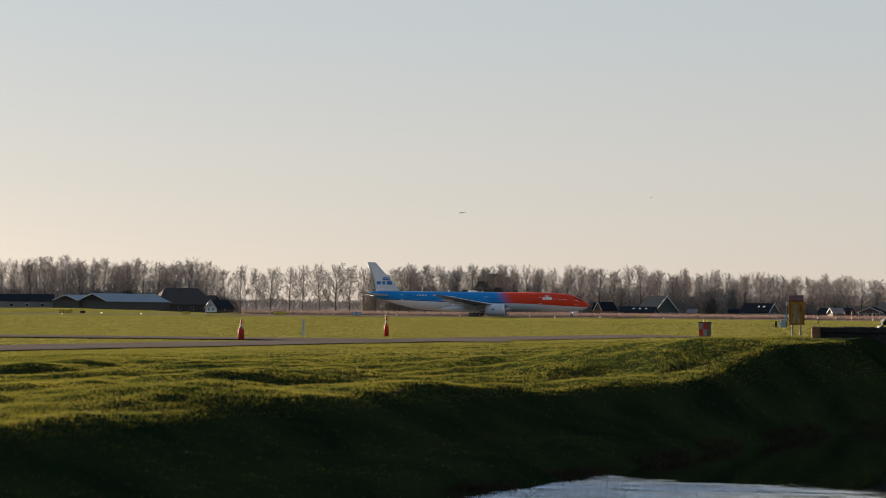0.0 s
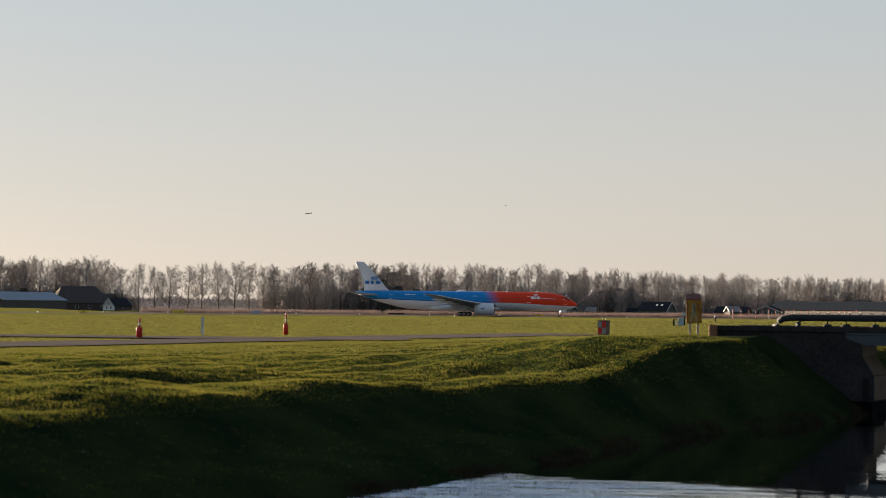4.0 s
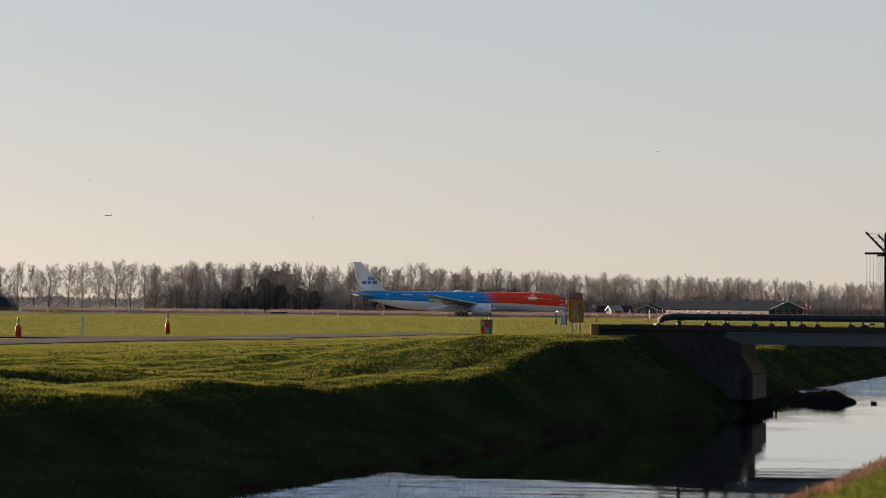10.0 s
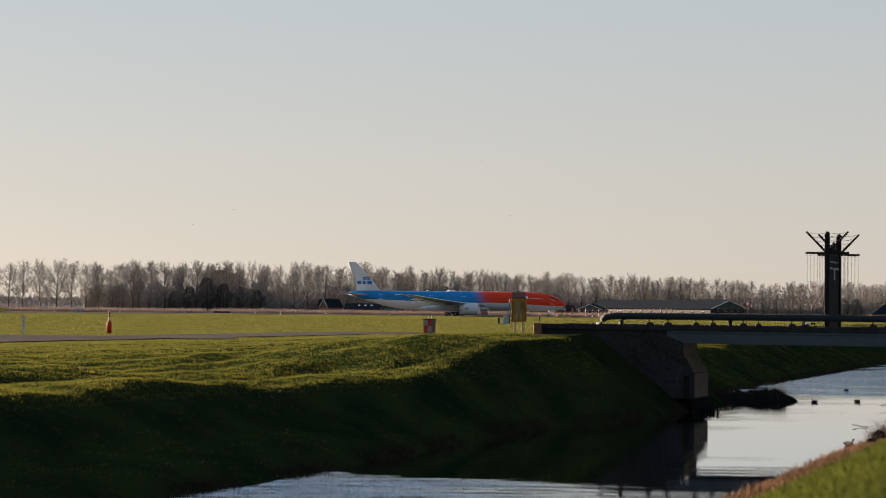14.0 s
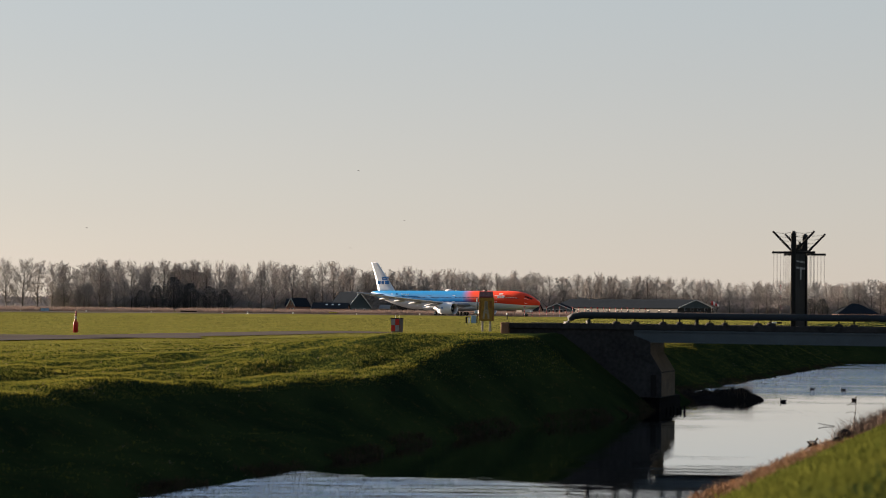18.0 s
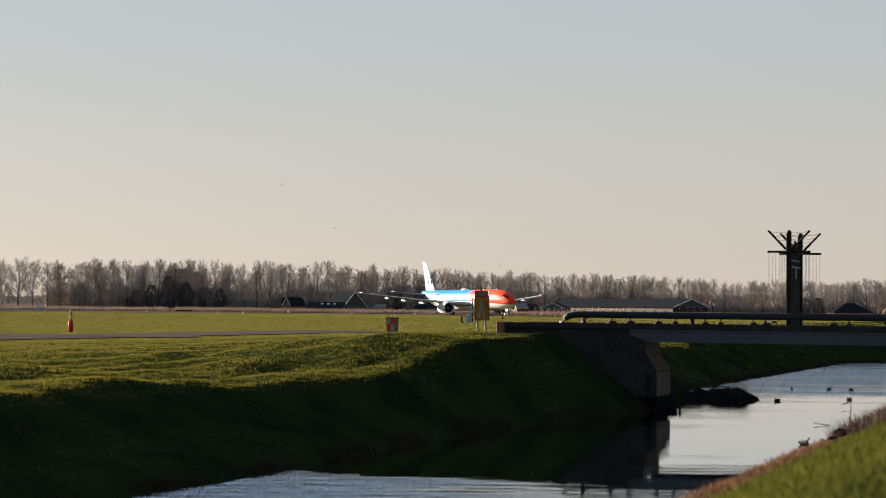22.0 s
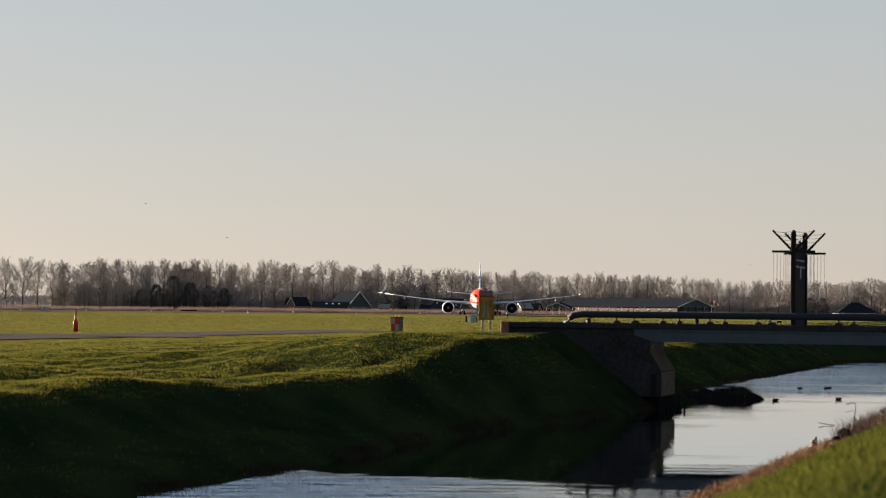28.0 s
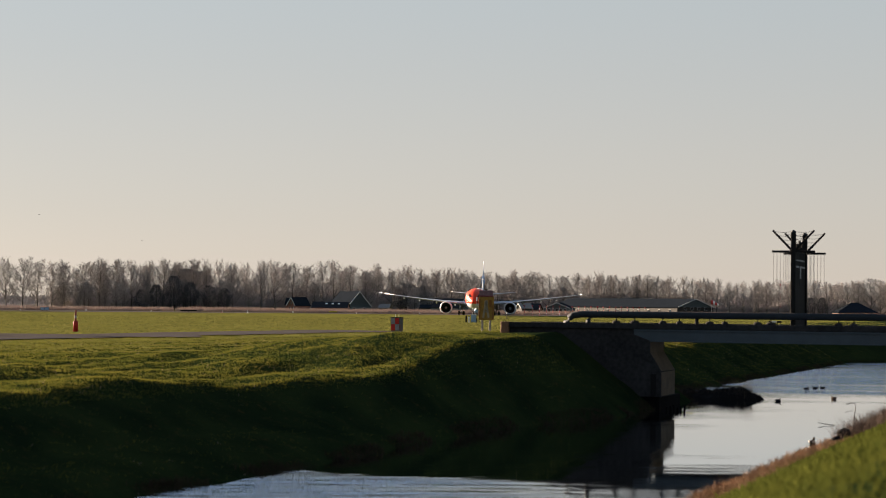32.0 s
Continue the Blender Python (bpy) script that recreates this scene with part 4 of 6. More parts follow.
def make_bridge():
    br = thing("bridge", BRIDGE, "small concrete and steel bridge over the canal, in shade", "bridge")
    bm = bmesh.new()
    prof = [(-0.75, 1.5), (12.8, 1.5), (12.8, 0.94), (0.12, 0.94), (-0.75, 1.26)]
    loft(bm, [[(x, y, z) for x, z in prof] for y in (0.0, 0.28)])
    for f in bm.faces:
        f.smooth = False
    box(bm, -0.75, 12.8, -0.06, 0.28, 1.42, 1.498, 0.01)
    box(bm, 0.0, 12.8, -0.06, 0.0, 0.94, 0.99, 0.01)
    part("girder", bm, STEEL_BLUE, br, "blue-grey painted steel girder")
    bm = bmesh.new()
    box(bm, -0.75, 12.8, ROAD_W - 0.28, ROAD_W, 0.94, 1.5, 0.02)
    part("girder", bm, STEEL_BLUE, br, "blue-grey painted steel girder")
    bm = bmesh.new()
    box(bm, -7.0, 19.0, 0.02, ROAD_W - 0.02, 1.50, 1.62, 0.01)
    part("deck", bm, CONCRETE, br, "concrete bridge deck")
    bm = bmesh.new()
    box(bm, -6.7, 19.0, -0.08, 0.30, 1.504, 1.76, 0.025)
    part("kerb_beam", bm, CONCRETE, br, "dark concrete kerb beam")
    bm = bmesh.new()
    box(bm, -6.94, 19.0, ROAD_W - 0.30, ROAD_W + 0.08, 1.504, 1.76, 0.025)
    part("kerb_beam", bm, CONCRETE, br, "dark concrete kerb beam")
    # abutments
    for sx, ox in ((1, 0.0), (-1, 12.05)):
        bm = bmesh.new()
        prof = [(-6.9, 1.5), (-0.76, 1.5), (-0.76, 1.245), (0.0, 0.965), (0.0, 0.45), (0.52, -0.38), (0.52, -1.55), (-6.9, -1.55)]
        a = [bm.verts.new((ox + sx * x, 0.03, z)) for x, z in prof]
        b = [bm.verts.new((ox + sx * x, 2.75, z)) for x, z in prof]
        bm.faces.new(a)
        bm.faces.new(list(reversed(b)))
        for i in range(len(prof)):
            j = (i + 1) % len(prof)
            bm.faces.new((a[i], b[i], b[j], a[j]))
        bmesh.ops.recalc_face_normals(bm, faces=bm.faces[:])
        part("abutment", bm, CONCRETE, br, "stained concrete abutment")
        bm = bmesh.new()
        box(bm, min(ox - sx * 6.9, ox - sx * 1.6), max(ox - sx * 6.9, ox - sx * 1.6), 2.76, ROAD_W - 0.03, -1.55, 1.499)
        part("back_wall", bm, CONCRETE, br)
        # thin brown slabs towards the water, the light on them put into their colour
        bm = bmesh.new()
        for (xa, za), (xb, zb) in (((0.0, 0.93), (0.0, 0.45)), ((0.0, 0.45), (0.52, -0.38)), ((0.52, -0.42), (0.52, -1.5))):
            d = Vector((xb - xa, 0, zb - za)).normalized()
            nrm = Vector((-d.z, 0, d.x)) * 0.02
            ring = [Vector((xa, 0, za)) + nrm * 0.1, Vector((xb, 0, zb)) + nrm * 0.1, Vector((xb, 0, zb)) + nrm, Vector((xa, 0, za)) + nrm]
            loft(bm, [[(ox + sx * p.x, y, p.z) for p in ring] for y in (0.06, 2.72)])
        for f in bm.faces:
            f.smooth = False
        part("pier_face", bm, PIER_FACE, br, "brown concrete face, lightened as if lit from the water")
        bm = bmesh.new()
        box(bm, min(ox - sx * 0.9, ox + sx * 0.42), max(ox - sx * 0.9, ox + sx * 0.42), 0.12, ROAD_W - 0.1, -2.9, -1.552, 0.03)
        part("footing", bm, PIER_SHADE, br, "footing coloured near-black for the shade under the pier")
        # No hollow is cut: a flat dark plate stands for the recess's shade.
        bm = bmesh.new()
        box(bm, min(ox + sx * 0.04, ox + sx * 0.30), max(ox + sx * 0.04, ox + sx * 0.30), -0.03, 0.035, -1.5, -0.52, 0.01)
        part("recess", bm, DARK_STEEL, br, "dark plate painted as the recess's shade")
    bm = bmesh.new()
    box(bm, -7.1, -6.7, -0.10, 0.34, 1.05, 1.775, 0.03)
    part("wall_end", bm, SUNLIT_END, br, "sunlit brown end of the kerb wall")
    # pipe rail: a bent tube on short posts and saddle blocks
    rail = lambda y: [(-3.98, y, 1.62), (-3.95, y, 1.80), (-3.84, y, 1.98), (-3.62, y, 2.10), (-3.2, y, 2.152), (0, y, 2.152), (9, y, 2.152), (19, y, 2.152)]
    for y in (0.10,):
        bm = bmesh.new()
        pipe_run(bm, rail(y), 0.16, 14)
        part("pipe_rail", bm, PIPE, br, "grey steel pipe guard rail with bent end")
        bm = bmesh.new()
        pipe_run(bm, [(-2.95, y, 1.7), (-2.92, y, 1.9), (-2.8, y, 2.06), (-2.6, y, 2.12)], 0.11, 10)
        part("rail_brace", bm, PIPE, br)
        for k, x in enumerate((-1.60, -0.74, 0.56, 1.33, 2.12, 2.71, 3.40, 4.88, 5.46, 8.44, 9.10, 11.0, 11.7, 13.6, 14.3, 16.2)):
            w = (0.21, 0.23, 0.19, 0.17, 0.10, 0.20, 0.16)[k % 7]
            bm = bmesh.new()
            loft(bm, [[(x + w * f * math.cos(j * math.pi / 6), y + 0.14 * f * math.sin(j * math.pi / 6), z) for j in range(12)] for f, z in ((1.0, 1.70), (0.98, 1.79), (0.82, 1.85), (0.5, 1.89))])
            part("saddle_block", bm, CONCRETE, br, "rounded mortar saddle block")
            bm = bmesh.new()
            tube(bm, (x, y, 1.87), (x, y, 2.03), 0.085 if k % 7 == 4 else 0.028, n=8)
            part("rail_post", bm, DARK_STEEL, br)
    return br


make_bridge()


TRIM_GREY = material("pale_grey_enamel", (0.24, 0.245, 0.245), (0.19, 0.195, 0.195), 2, 14, 0.7, bump=0)


def make_gate():
    g = thing("barrier_gate", BRIDGE @ pose(6.42, 0, 1.62), "tall black steel barrier gate with fan arms and chains", "gate")
    top = 4.25
    for y, w in ((0.25, 0.105), (3.45, 0.105)):
        bm = bmesh.new()
        box(bm, -w, w, y - w, y + w, 0.0, top, 0.02)
        post = part("post", bm, DARK_STEEL, g)
        bm = bmesh.new()
        loft(bm, [[(r * math.cos(k * math.pi / 5), y + r * math.sin(k * math.pi / 5), z) for k in range(10)] for r, z in ((0.12, top), (0.11, top + 0.06), (0.06, top + 0.12), (0.01, top + 0.13))])
        part("post_cap", bm, PIPE, post, "grey domed post cap")
        for sx in (-1, 1):
            bm = bmesh.new()
            tube(bm, (sx * 0.05, y, 3.45), (sx * 0.92, y, 4.36), 0.055, 0.045, 8)
            part("fan_arm", bm, DARK_STEEL, post, "slanting black arm")
            bm = bmesh.new()
            tube(bm, (sx * 0.1, y, 3.42), (sx * 0.95, y, 3.42), 0.05, n=8)
            part("chain_arm", bm, DARK_STEEL, post)
            for k in range(5):
                x = sx * (0.28 + 0.15 * k)
                bm = bmesh.new()
                for j in range(13):
                    z = 3.36 - j * 0.115
                    tube(bm, (x, y + (0.006 if j % 2 else -0.006), z), (x, y, z - 0.085), 0.011, n=4)
                part("chain", bm, PIPE, post, "thin hanging chain")
            bm = bmesh.new()
            for k in range(4):
                u = 0.35 + 0.2 * k
                a, b = Vector((0, y, 3.5 + 0.85 * u)), Vector((sx * (0.05 + 0.87 * u), y, 3.45 + 0.91 * u))
                mid = (a + b) / 2 - Vector((0, 0, 0.05))
                tube(bm, a, mid, 0.008, n=4)
                tube(bm, mid, b, 0.008, n=4)
            part("wire", bm, PIPE, post, "thin strung wires")
    bm = bmesh.new()
    box(bm, -0.04, 0.04, 0.36, 3.34, 0.05, 0.15, 0.01)
    box(bm, -0.04, 0.04, 0.36, 3.34, 3.32, 3.42, 0.01)
    box(bm, -0.025, 0.025, 0.36, 3.34, 0.15, 3.32, 0.0)
    panel = part("gate_leaf", bm, DARK_STEEL, g)
    for k in range(8):
        y = 0.6 + k * 0.34
        bm = bmesh.new()
        tube(bm, (0, y, 3.42), (0, y, (3.95, 3.65, 3.8, 3.6)[k % 4]), 0.06, n=6)
        part("gate_bar", bm, DARK_STEEL, g)
    bm = bmesh.new()
    box(bm, 0.03, 0.06, 0.75, 2.95, 3.02, 3.08, 0.0)
    box(bm, 0.03, 0.06, 0.65, 3.1, 2.72, 2.80, 0.0)
    box(bm, 0.03, 0.06, 1.75, 2.05, 2.25, 2.72, 0.0)
    part("sign_bars", bm, TRIM_GREY, g, "pale bars on the gate leaf")


make_gate()


# ---- far buildings ----
ROOF_SLATE = material("slate_blue_sheet_roof", (0.13, 0.17, 0.20), (0.10, 0.13, 0.155), 0.3, 4, 0.5, bump=0.1, spec=0.3)
ROOF_DARK = material("dark_roof_tiles", (0.026, 0.028, 0.032), (0.019, 0.021, 0.024), 0.4, 5, 0.95, bump=0.1, spec=0.0)
SLATE_DULL = material("dull_slate_sheets", (0.015, 0.019, 0.025), (0.011, 0.014, 0.018), 0.4, 5, 0.95, bump=0.1, spec=0.0)
ROOF_BROWN = material("brown_thatch_roof", (0.055, 0.044, 0.040), (0.04, 0.033, 0.030), 0.4, 5, 0.95, bump=0.3)
ROOF_RED = material("red_roof_tiles", (0.045, 0.019, 0.015), (0.032, 0.014, 0.012), 0.4, 5, 0.75, bump=0.3)
WALL_OLIVE = material("olive_cladding", (0.075, 0.07, 0.06), (0.055, 0.052, 0.046), 0.3, 4, 0.8)
WALL_TEAL = material("teal_boards", (0.085, 0.11, 0.12), (0.065, 0.085, 0.095), 0.3, 4, 0.7)
WALL_WHITE = material("white_plaster", (0.74, 0.72, 0.68), (0.62, 0.6, 0.57), 0.3, 4, 0.8)
WALL_BRICK = material("red_brick_wall", (0.24, 0.115, 0.088), (0.17, 0.082, 0.064), 0.6, 9, 0.85)
WALL_GREY = material("grey_concrete_wall", (0.05, 0.045, 0.042), (0.04, 0.036, 0.034), 0.3, 4, 0.85)
WALL_BEIGE = material("beige_panels", (0.018, 0.016, 0.0145), (0.014, 0.0125, 0.011), 0.3, 4, 0.8)
# Distance haze is put into the apartment blocks' wall and window colours.
WALL_DUN = material("hazed_dun_brick", (0.25, 0.22, 0.205), (0.21, 0.185, 0.174), 0.3, 4, 0.85)
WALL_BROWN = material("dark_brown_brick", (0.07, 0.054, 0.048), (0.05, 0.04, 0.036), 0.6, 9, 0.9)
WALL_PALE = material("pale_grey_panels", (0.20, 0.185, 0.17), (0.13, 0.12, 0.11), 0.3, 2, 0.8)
HAZED_GLASS = material("hazed_window_glass", (0.19, 0.17, 0.163), (0.16, 0.144, 0.139), 0.3, 4, 0.6, bump=0)
TRIM = material("pale_trim", (0.42, 0.44, 0.45), (0.36, 0.375, 0.38), 1, 9, 0.5, bump=0)


def house(name, m, w, length, eave, ridge, wall, roof, label, category="house", hip=0.0, trim=True, windows=(), skylights=0, side_windows=0, gable=None, over=0.4, front=None):
    """Gabled building: its front gable faces -y, the ridge runs along y. hip: how far the ridge ends are drawn in."""
    h = thing(name, m, label, category)
    bm = bmesh.new()
    a = [(-w / 2, 0, 0), (w / 2, 0, 0), (w / 2, 0, eave), (0, hip, ridge - 0.12), (-w / 2, 0, eave)]
    b = [(x, length - (hip if k == 3 else 0), z) if k == 3 else (x, length, z) for k, (x, y, z) in enumerate(a)]
    va, vb = [bm.verts.new(p) for p in a], [bm.verts.new(p) for p in b]
    for i in range(5):
        j = (i + 1) % 5
        bm.faces.new((va[i], va[j], vb[j], vb[i]))
    for r in (va, list(reversed(vb))):
        bm.faces.new((r[0], r[1], r[2], r[4]))
        bm.faces.new((r[2], r[3], r[4]))
    bmesh.ops.recalc_face_normals(bm, faces=bm.faces[:])
    part("wall", bm, wall, h)
    slope = math.hypot(w / 2, ridge - eave)
    ang = math.degrees(math.atan2(ridge - eave, w / 2))
    for side in (-1, 1):
        bm = bmesh.new()
        q0, q1 = (side * (w / 2 + over * 0.8), eave - over * 0.6), (0, ridge)
        y0, y1 = -over, length + over
        pts = [(q0[0], y0 + (0 if hip else 0), q0[1]), (q0[0], y1, q0[1]), (0, y1 - hip - (over if hip else 0), ridge), (0, y0 + hip + (over if hip else 0), ridge)]
        lo = [bm.verts.new(p) for p in pts]
        hi = [bm.verts.new((p[0], p[1], p[2] + 0.22)) for p in pts]
        bm.faces.new(lo)
        bm.faces.new(hi)
        for i in range(4):
            j = (i + 1) % 4
            bm.faces.new((lo[i], lo[j], hi[j], hi[i]))
        bmesh.ops.recalc_face_normals(bm, faces=bm.faces[:])
        pr = part("roof", bm, roof, h)
        if skylights:
            for k in range(skylights):
                bm = bmesh.new()
                u = 0.42
                box(bm, -0.45, 0.45, -0.45, 0.45, 0.0, 0.1, 0.01, pose(side * w / 2 * u, length * (0.25 + 0.18 * k), eave + (ridge - eave) * (1 - u) + 0.26, 0, side * ang, 0))
                part("skylight", bm, WALL_WHITE, pr, "bright skylight")
    if hip:
        for y0, y1 in ((-over, hip), (length + over, length - hip)):
            bm = bmesh.new()
            pts = [(-w / 2 - over, y0, eave - over * 0.6), (w / 2 + over, y0, eave - over * 0.6), (0, y1, ridge + 0.1)]
            f = bm.faces.new([bm.verts.new(p) for p in pts])
            bmesh.ops.solidify(bm, geom=[f], thickness=0.2)
            part("roof", bm, roof, h)
    elif gable is not None:
        bm = bmesh.new()
        f = bm.faces.new([bm.verts.new(p) for p in ((-w / 2 + 0.1, -0.05, eave), (w / 2 - 0.1, -0.05, eave), (0, -0.05, ridge - 0.3))])
        bmesh.ops.solidify(bm, geom=[f], thickness=0.04)
        part("gable_cladding", bm, gable, h, "boarded gable")
    if front is not None:
        bm = bmesh.new()
        box(bm, -w / 2 + 0.05, w / 2 - 0.05, -0.05, -0.002, 0, eave - 0.01)
        part("front_wall", bm, front, h, "plastered front wall")
    if trim and not hip:
        for side in (-1, 1):
            bm = bmesh.new()
            box(bm, -slope / 2 - over * 0.4, slope / 2 + 0.1, -0.06, 0.06, -0.16, 0.16, 0.01, pose(side * w / 4, -over - 0.07, (eave + ridge) / 2 + 0.02, 0, side * ang, 0))
            part("barge_board", bm, TRIM, h, "pale barge board")
    for x, z, ww, hh in windows:
        bm = bmesh.new()
        box(bm, x - ww / 2, x + ww / 2, -0.10, 0.03, z, z + hh, 0.02)
        wd = part("window", bm, TRIM, h, "pale window frame")
        bm = bmesh.new()
        box(bm, x - ww / 2 + 0.09, x + ww / 2 - 0.09, -0.13, -0.09, z + 0.09, z + hh - 0.09, 0.0)
        part("pane", bm, GLASS_DARK, wd)
    for side in (-1, 1):
        for k in range(side_windows):
            y = length * (k + 0.7) / (side_windows + 0.4)
            bm = bmesh.new()
            box(bm, side * w / 2 - 0.05, side * w / 2 + 0.08, y - 0.6, y + 0.6, eave * 0.35, eave * 0.35 + 1.2, 0.02)
            wd = part("window", bm, TRIM, h, "pale window frame")
            bm = bmesh.new()
            box(bm, side * (w / 2 + 0.09) - 0.02, side * (w / 2 + 0.09) + 0.02, y - 0.5, y + 0.5, eave * 0.35 + 0.1, eave * 0.35 + 1.1)
            part("pane", bm, GLASS_DARK, wd)
    return h


def flat_block(m, w, d, h, label, floors, bays):
    t = thing("apartment_block", m, label, "building")
    bm = bmesh.new()
    box(bm, -w / 2, w / 2, 0, d, 0, h, 0.05)
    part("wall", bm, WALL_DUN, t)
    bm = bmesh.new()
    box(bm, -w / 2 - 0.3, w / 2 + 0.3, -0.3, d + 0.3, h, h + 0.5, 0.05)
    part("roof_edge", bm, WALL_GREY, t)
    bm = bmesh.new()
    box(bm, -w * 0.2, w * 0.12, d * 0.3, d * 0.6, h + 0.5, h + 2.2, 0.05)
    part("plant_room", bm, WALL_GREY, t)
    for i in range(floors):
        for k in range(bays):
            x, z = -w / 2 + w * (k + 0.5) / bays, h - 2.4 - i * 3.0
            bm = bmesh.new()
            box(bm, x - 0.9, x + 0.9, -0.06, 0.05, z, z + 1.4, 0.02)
            part("window", bm, HAZED_GLASS, t)


def far_buildings():
    s = house("storage_shed", at(-21.4, 715, 0, 88), 12, 30, 3.4, 5.6, WALL_PALE, ROOF_DARK, "long low dark-roofed shed behind the grass bank", "shed", side_windows=5, trim=False)
    s.matrix_basis = at(-20.75, 715, 0.6, 90)
    house("barn", at(-20.40, 700, 0.9, -38), 11.5, 26, 3.3, 5.2, WALL_OLIVE, ROOF_SLATE, "olive-clad barn with a slate-blue sheet roof", "barn", gable=WALL_OLIVE)
    house("barn", at(-19.62, 694, 0.9, -42), 14.5, 34, 3.1, 5.8, WALL_OLIVE, ROOF_SLATE, "large olive-clad barn with a slate-blue sheet roof", "barn", gable=WALL_OLIVE)
    house("farmhouse", at(-17.83, 728, 0, -78), 16, 21, 3.2, 9.2, WALL_BROWN, ROOF_BROWN, "old farmhouse with a tall dark hipped roof", "farmhouse", hip=4.0, side_windows=4)
    house("annex", at(-16.0, 740, 0, 60), 8, 10, 3.0, 6.6, WALL_BROWN, ROOF_BROWN, "dark-roofed brick annex beside the farmhouse", "house", trim=False)
    house("cottage", at(-16.14, 705, 0.5, -34), 5.0, 11, 1.5, 4.3, WALL_BROWN, ROOF_DARK, "small white-gabled cottage with a dark roof", "house", gable=WALL_WHITE, front=WALL_WHITE, windows=((-0.9, 0.5, 0.6, 0.9), (0.9, 0.5, 0.6, 0.9), (0, 2.1, 0.6, 0.7)), side_windows=1)
    flat_block(at(-7.62, 1130, 0), 22, 14, 21.5, "grey flat-roofed apartment block behind the bare trees", 4, 6)
    flat_block(at(-0.97, 1500, 0), 33, 14, 17.5, "long grey apartment block behind the bare trees", 3, 8)
    house("brick_house", at(-4.55, 800, 0, -42), 4.6, 9, 2.6, 5.9, WALL_BRICK, SLATE_DULL, "narrow red-brick house with a steep gable", "house", gable=WALL_BRICK, windows=((-0.9, 0.7, 0.8, 1.2), (0.9, 0.7, 0.8, 1.2), (0, 3.2, 0.7, 0.9)))
    house("brick_house", at(-4.12, 815, 0, 80), 8, 8, 2.8, 5.6, WALL_BRICK, SLATE_DULL, "low dark-roofed brick house beside its neighbour", "house", trim=False)
    s = house("farm_wing", at(-2.85, 770, 0, 82), 8, 14, 1.9, 4.0, WALL_BRICK, ROOF_DARK, "low dark-roofed farm wing with bright skylights", "house", trim=False, skylights=3)
    house("farmhouse", at(-2.52, 800, 0, 32), 11.5, 15, 2.4, 8.6, WALL_TEAL, SLATE_DULL, "farmhouse with a steep dark roof and a teal boarded gable", "farmhouse", gable=WALL_TEAL, windows=((-2.5, 0.6, 1.2, 1.4), (2.5, 0.6, 1.2, 1.4)))
    house("shed", at(-1.6, 810, 0, 75), 4, 4.0, 1.9, 3.4, WALL_GREY, WALL_PALE, "small shed with a pale sheet roof", "shed", trim=False)
    house("shed", at(-0.35, 815, 0, 75), 4, 4.5, 2.0, 3.3, WALL_PALE, SLATE_DULL, "small white shed with a dark roof", "shed", trim=False)
    house("warehouse", at(7.54, 800, 0, 42), 20, 84, 3.5, 6.9, WALL_BEIGE, SLATE_DULL, "long dark-roofed warehouse with a teal gable and beige panels", "warehouse", gable=WALL_TEAL,
          windows=((-5.6, 2.3, 1.5, 1.3), (-1.9, 2.3, 1.5, 1.3), (1.9, 2.3, 1.5, 1.3), (5.6, 2.3, 1.5, 1.3)), side_windows=12)
    house("bungalow", at(3.42, 770, 0, -8), 10.8, 14, 2.5, 4.7, WALL_TEAL, SLATE_DULL, "low bungalow with pale trim and tall windows", "house", gable=WALL_TEAL, windows=tuple((x, 0.5, 1.0, 1.9) for x in (-3.2, -1.6, 0, 1.6, 3.2)))
    house("shed", at(2.28, 775, 0, -60), 4.5, 5.0, 2.4, 4.3, WALL_GREY, WALL_PALE, "small shed with pale angled roof sheets", "shed")
    house("cottage", at(0.62, 790, 0, 62), 8.5, 13, 2.4, 5.9, WALL_TEAL, SLATE_DULL, "cottage with a steep slate roof and two skylights", "house", gable=WALL_TEAL, skylights=2, windows=((-1.6, 0.6, 1.0, 1.2), (1.6, 0.6, 1.0, 1.2)))
    house("bungalow", at(2.9, 785, 0, 75), 8, 13, 2.0, 4.2, WALL_BRICK, ROOF_DARK, "low dark-roofed bungalow among the trees", "house", trim=False)
    house("farmhouse", at(11.62, 800, 0, -80), 16, 16, 2.0, 5.9, WALL_BRICK, SLATE_DULL, "farmhouse with a dark pyramid roof", "farmhouse", hip=6.5, side_windows=4)
    house("brick_house", at(13.1, 790, 0, -82), 14, 24, 1.8, 5.2, WALL_BRICK, ROOF_RED, "long house with a red tiled roof", "house", hip=3.0, side_windows=5)


far_buildings()


def make_mound():
    """Grass bank in front of the barns, falling away to the right."""
    verts, faces, n = [], [], 40
    prof = ((628, 0.0), (640, 0.55), (655, 1.25), (668, 1.75), (690, 1.7), (712, 0.9))
    for i in range(n + 1):
        b = -26 + 11.6 * i / n
        k = (1 - smooth01((b + 20.5) / 6.0)) * (0.9 + 0.25 * noise.noise((b * 0.7, 0, 2)))
        for d, z in prof:
            a = radians(b)
            verts.append((d * math.sin(a), d * math.cos(a), -0.06 + z * k))
    w = len(prof)
    faces = [(i * w + j, (i + 1) * w + j, (i + 1) * w + j + 1, i * w + j + 1) for i in range(n) for j in range(w - 1)]
    tagged(soup("grass_mound", verts, faces, FIELD, smooth=True), "low grass bank in front of the barns", "bank", kind="structure")


make_mound()


